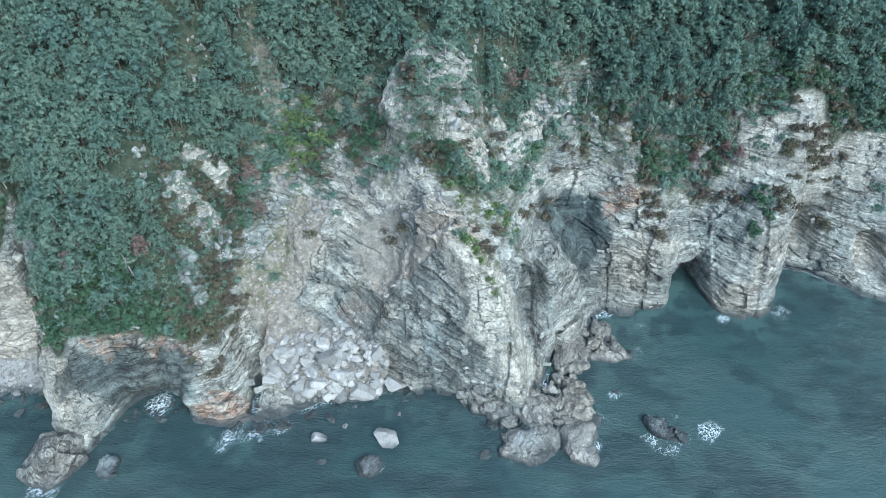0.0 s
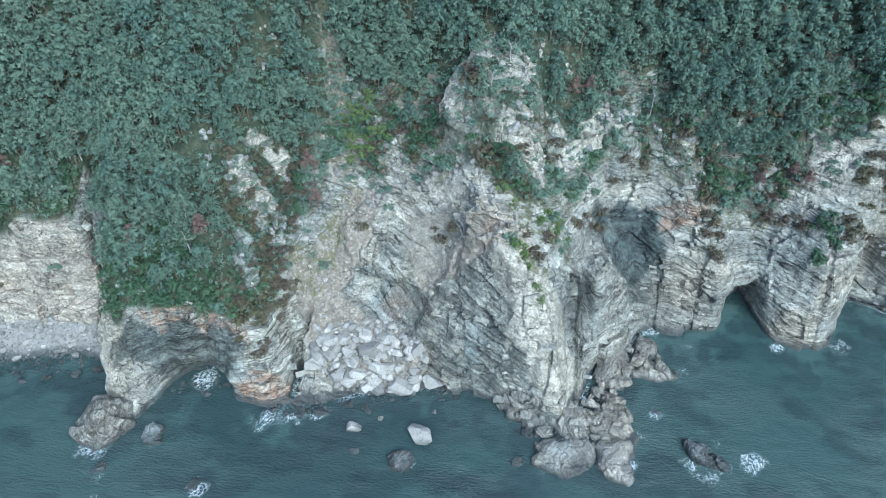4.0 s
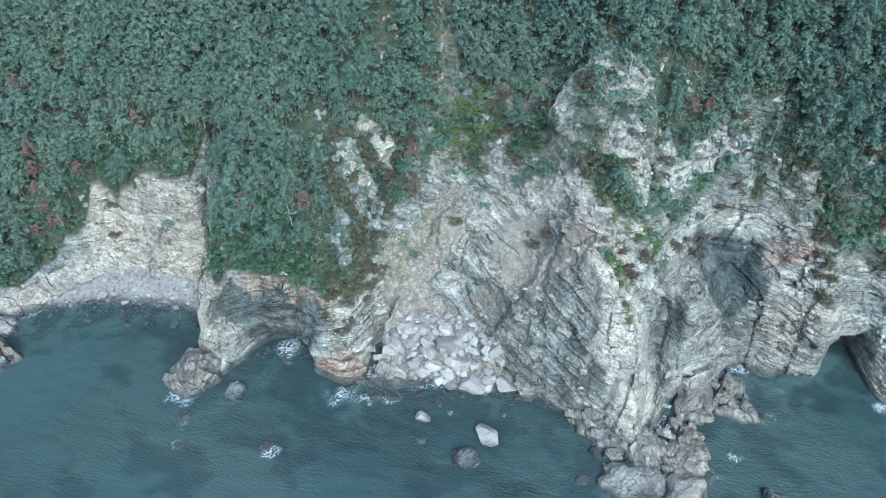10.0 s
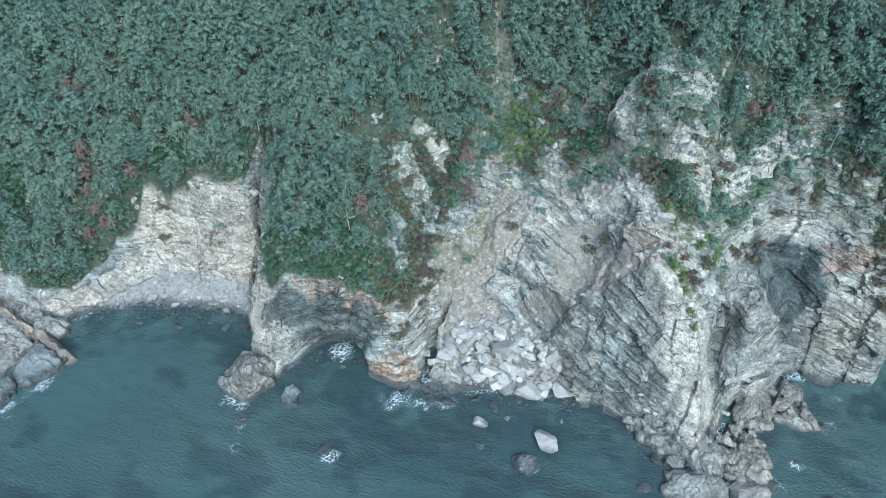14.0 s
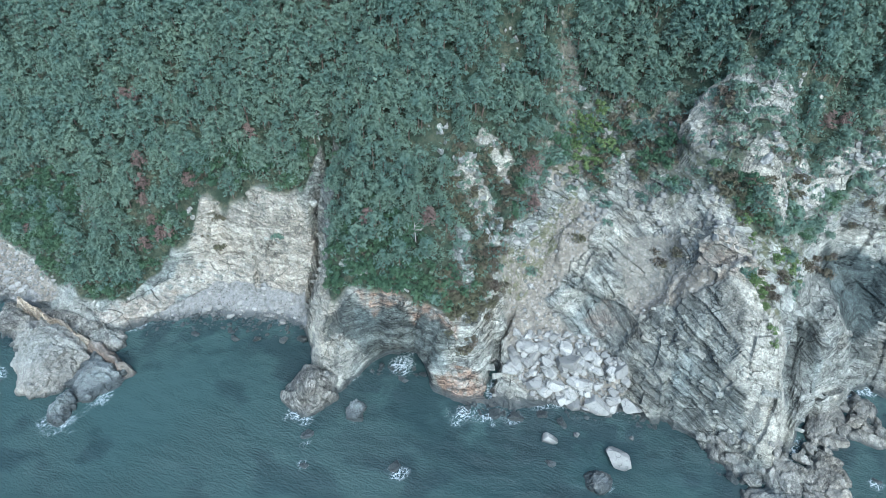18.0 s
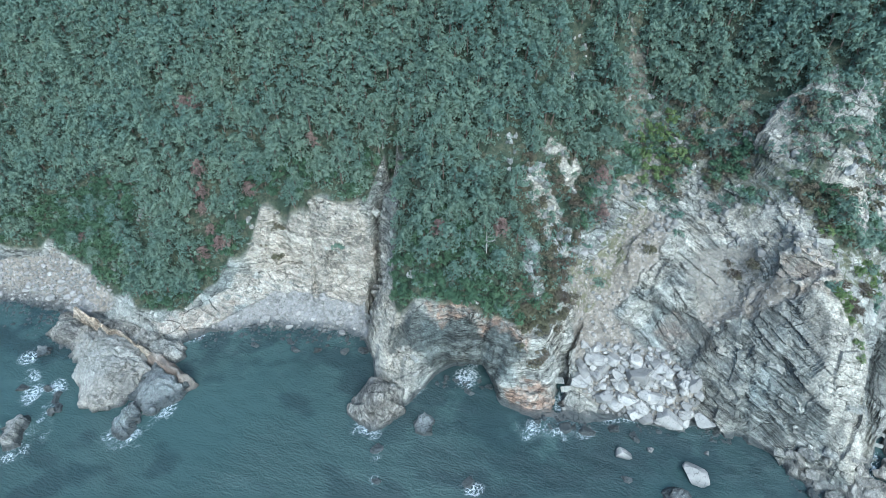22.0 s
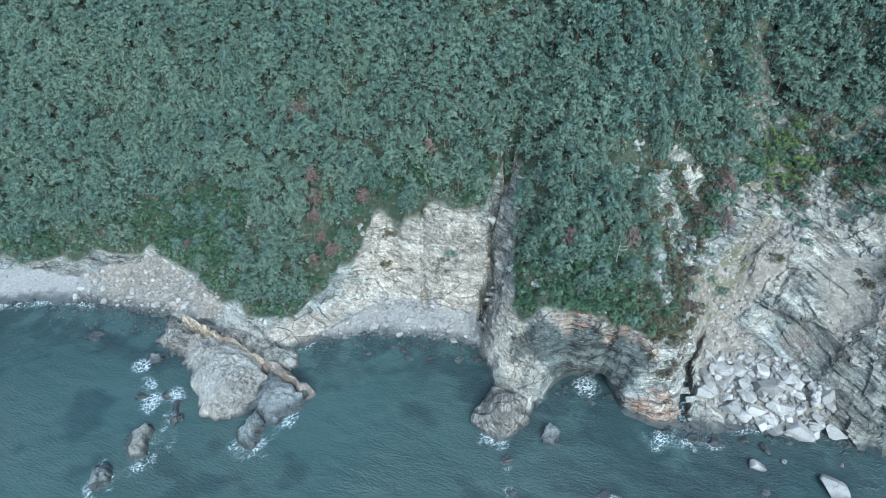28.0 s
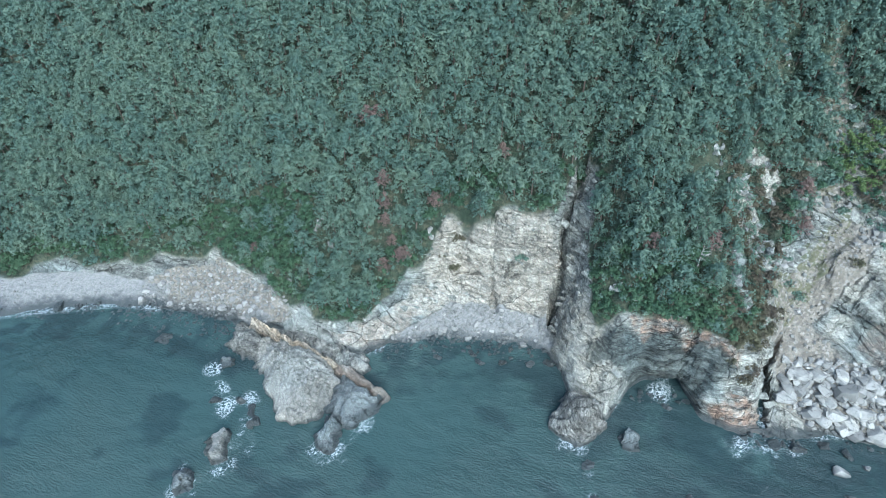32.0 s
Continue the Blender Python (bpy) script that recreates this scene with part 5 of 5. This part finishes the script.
def bare_tree_parts(rng):
    """A dead, leafless pine: pale forked limbs."""
    wood = [limb((0, 0, -1), (0.4, 0.1, 4.0), 0.16, 0.10, 5), limb((0.4, 0.1, 4.0), (0.2, 0.3, 7.0), 0.10, 0.03, 4)]
    for i in range(11):
        a, h = rng.random() * math.tau, 2.5 + 4.0 * rng.random()
        b = (math.cos(a) * (3.2 - 0.35 * h), math.sin(a) * (3.2 - 0.35 * h), h + 0.9)
        wood.append(limb((0.35, 0.15, h), b, 0.06, 0.02, 3))
        wood.append(limb((b[0] * 0.6, b[1] * 0.6, h + 0.5), (b[0] * 0.9 + 0.5, b[1] * 0.9 - 0.4, h + 1.3), 0.035, 0.015, 3))
    return joined(wood)


def template(name, wood_name, parts, leaf_mat, leaf_name):
    top = new(name, None)
    for n, (v, f), mat in ((wood_name, parts[0], BARK), (leaf_name, parts[1], leaf_mat)):
        me = mesh_from(n, v, f)
        me.materials.append(mat)
        new(n, me).parent = top
    return top


def plant(name, wood_name, leaf_name, kinds, mat, places, rng, sizes, label, category, group, loose_name, loose_label, single):
    """Puts plants at places: the first few as things with parts, the rest joined as one stand."""
    lo, hi = sizes
    x, y = places
    z = surface(x, y)
    protos = [None] * len(kinds)
    crowns, woods = [], []
    for i in range(len(x)):
        k = int(rng.integers(len(kinds)))
        turn, size = rng.random() * 360, lo + (hi - lo) * rng.random()
        m = pose(x[i], y[i], z[i], 0, 0, turn) @ Matrix.Scale(size, 4)
        if i < single:
            if protos[k] is None:
                protos[k] = tagged(template(name, wood_name, kinds[k], mat, leaf_name), label, category, group)
                protos[k].matrix_basis = m
            else:
                ob = copy_thing(protos[k], Matrix())
                ob.matrix_basis = m
        else:
            crowns.append((placed(kinds[k][1][0], x[i], y[i], z[i], radians(turn), size), kinds[k][1][1]))
            woods.append((placed(kinds[k][0][0], x[i], y[i], z[i], radians(turn), size), kinds[k][0][1]))
    print(name, len(x))
    if crowns:
        stand = tagged(new(loose_name, None), loose_label, "forest" if "wood" in loose_name else "bushes", "", "stuff")
        for n, pieces, m in ((leaf_name, crowns, mat), (wood_name, woods, BARK)):
            me = mesh_from(n, *joined(pieces))
            me.materials.append(m)
            new(n, me).parent = stand


def nearest_first(places):
    x, y = places
    order = np.argsort(above_edge(x, y) + 0.02 * np.abs(x + 60))
    return x[order], y[order]


def pine_cover(x, y):
    e = above_edge(x, y)
    open_band = np.interp(x, (-52, -46, 20, 60, 90, 100), (1.5, 13, 13, 9, 6, 2))
    full = smooth01(e, open_band - 2, open_band + 3)
    sparse = 0.10 * (e > 2)
    d = np.maximum(full, sparse) * (1 - outcrops(x, y))
    d = d * (1 - zone(x, y, CHUTE, GREEN_GULLY, BROWN_SCRUB, OPEN_SLOPE)) * (1 - 0.35 * zone(x, y, BUTTRESS_GREEN)) * (1 - 0.8 * zone(x, y, GREEN_WEST))
    return d * (1 - clearing(x, y)) * (1 - screening(x, y)) * (1 - zone(x, y, PINNACLE)) * (1 - hump(x, y, -3, 130, 17, 12))


def build_plants():
    rng = np.random.default_rng(5)
    pines = [pine_parts(rng) for _ in range(7)]
    broad = [bush_parts(rng, 2.2) for _ in range(5)]
    low = [bush_parts(rng, 1.3) for _ in range(5)]
    plant("pine_tree", "trunk", "crown", pines, PINE, nearest_first(scatter(rng, -295, 160, 66, 173, 4.0, pine_cover)), rng, (0.75, 1.25), "dark green coastal pine with flat needle plates", "tree", "pines along the cliff edge", "pine_wood", "dense dark green pine wood on the steep hillside", 260)
    leafy = lambda x, y: 0.6 * zone(x, y, EAST_GREEN) + zone(x, y, BUTTRESS_GREEN, GREEN_WEST) * (above_edge(x, y) > 0.3) * 0.95 + 0.45 * (above_edge(x, y) > 0.8) * (above_edge(x, y) < 9)
    plant("leafy_bush", "stem", "foliage", broad, BROAD, nearest_first(scatter(rng, -300, 135, 60, 160, 2.0, lambda x, y: leafy(x, y) * (1 - outcrops(x, y)))), rng, (0.8, 1.6), "bright green leafy bush on the cliff", "bush", "green bushes", "leafy_thicket", "green leafy thicket on the slope", 180)
    gx, gy = scatter(rng, -56, 22, 100, 150, 2.4, lambda x, y: np.maximum(zone(x, y, GREEN_GULLY), 0.25 * zone(x, y, TURF_HEAD, TURF_EAST)))
    tufts = [(6.5, 103.6), (7.6, 102.2), (5.0, 104.2), (8.4, 103.4), (9.2, 101.0), (11.5, 97.5), (12.4, 95.5)]
    gx, gy = np.concatenate((gx, [p[0] for p in tufts])), np.concatenate((gy, [p[1] for p in tufts]))
    plant("light_bush", "stem", "foliage", broad[:3], GRASSY, nearest_first((gx, gy)), rng, (0.6, 1.2), "light green bush in the gully", "bush", "light bushes in the gully", "light_thicket", "light green thicket", 120)
    dry = lambda x, y: (zone(x, y, BROWN_SCRUB, EAST_NOTCH) * 0.9 + zone(x, y, OPEN_SLOPE) * 0.6 * (above_edge(x, y) > 0) + 0.55 * (x > -54) * (x < 128) * (above_edge(x, y) > 0) * (above_edge(x, y) < 17) + 0.06 * zone(x, y, TURF_GULLY)) * (1 - outcrops(x, y)) * (1 - 0.7 * zone(x, y, GREEN_GULLY))
    dx, dy = scatter(rng, -70, 132, 86, 158, 1.9, dry)
    kx, ky = scatter(rng, -60, 130, 84, 150, 2.6, lambda x, y: 0.34 * (above_edge(x, y) < 0) * (above_edge(x, y) > -13) * (value_noise(x * 0.15, y * 0.15) > 0.1) * (surface(x, y) > 9))
    hx, hy = scatter(rng, -17, 12, 125, 144, 2.0, lambda x, y: 0.42 * zone(x, y, PINNACLE) * hump(x, y, -1, 136, 9, 6))
    qx, qy = scatter(rng, -146, -104, 88, 106, 2.4, lambda x, y: 0.12 * (above_edge(x, y) < 0) * (surface(x, y) > 11))
    wx, wy = scatter(rng, -70, 36, 108, 152, 1.8, lambda x, y: 0.09 * zone(x, y, WHITE_UP, WHITE_TOP, FACE_A, FACE_B, FACE_C))
    ex, ey = scatter(rng, 82, 128, 128, 150, 2.0, lambda x, y: 0.35 * (above_edge(x, y) < 0) * (value_noise(x * 0.2 + 4, y * 0.25) > 0.15) * (surface(x, y) > 24))
    dx, dy = np.concatenate((dx, kx, qx, hx, wx, ex)), np.concatenate((dy, ky, qy, hy, wy, ey))
    brownish = value_noise(dx * 0.09, dy * 0.09) > 0.0
    plant("dry_bush", "stem", "foliage", low, SCRUB, nearest_first((dx[brownish], dy[brownish])), rng, (0.7, 1.5), "dull brown dry bush on the cliff top", "bush", "dry bushes", "dry_thicket", "dull brown dry thicket", 160)
    plant("green_shrub", "stem", "foliage", low, PINE, nearest_first((dx[~brownish], dy[~brownish])), rng, (0.8, 1.7), "dark green shrub among the rocks", "bush", "dark shrubs", "shrub_thicket", "dark green shrubs among rocks", 160)
    tuft = [bush_parts(rng, 1.1, 5, 13) for _ in range(4)]
    under = lambda x, y: np.maximum(0.65 * np.maximum(clearing(x, y), zone(x, y, CHUTE, OPEN_SLOPE)) * (1 - 0.6 * zone(x, y, WHITE_UP, WHITE_TOP, STRIP_ROCK)), 0.8) * (above_edge(x, y) > 0.5)
    plant("undergrowth", "stem", "foliage", tuft, PINE, scatter(rng, -262, 140, 70, 165, 2.3, under), rng, (0.8, 1.5), "", "", "", "undergrowth_thicket", "low green undergrowth between the trees", 0)
    plant("russet_tree", "trunk", "crown", pines, RUSSET, (np.array([p[0] for p in RUSSETS]), np.array([p[1] for p in RUSSETS])), rng, (0.5, 0.8), "russet brown tree in autumn leaf", "tree", "russet trees", "x", "", 99)
    for x, y, r in CRAGS:
        for i in range(5):
            a, q = rng.random() * math.tau, r * (0.7 - 0.1 * i) * (0.7 + 0.5 * rng.random())
            px, py = x + math.cos(a) * r * 0.4 * i, y + math.sin(a) * r * 0.35 * i
            put_block(OUTCROPS, rng, px, py, ground_z(px, py) + q * 0.3, q * 0.95, q * 0.7, q * 1.0, rng.random() * 360, "rock_outcrop", "pale jagged rock outcrop among the trees", "rock", "outcrops in the wood")
    px, py = scatter(rng, -70, 36, 106, 152, 1.9, lambda x, y: 0.55 * zone(x, y, WHITE_UP, WHITE_TOP, FACE_B, FACE_C) + 0.3 * zone(x, y, FACE_A))
    for x, y in zip(px, py):
        q = 0.6 + 1.1 * rng.random() ** 1.5
        put_block(OUTCROPS, rng, x, y, ground_z(x, y) + q * 0.25, q * (1.0 + 0.5 * rng.random()), q * 0.8, q * (0.7 + 0.4 * rng.random()), rng.random() * 360, "rock_outcrop", "pale angular rock of a bare outcrop on the slope", "rock", "rocks of the pale outcrops")
    for x, y in [(40, 150), (106, 158), (-106, 116), (-74, 103), (-72, 97), (-3, 131), (1, 136)]:
        v, f = bare_tree_parts(rng)
        me = mesh_from("dead_tree", v, f)
        me.materials.append(DEADWOOD)
        tagged(new("dead_tree", me), "leafless pale grey dead pine", "tree", "dead trees").matrix_basis = pose(x, y, ground_z(x, y), 0, 0, rng.random() * 360)


DEADWOOD = Mat("dead_wood").done((0.30, 0.285, 0.26, 1), 0.9)
build_plants()
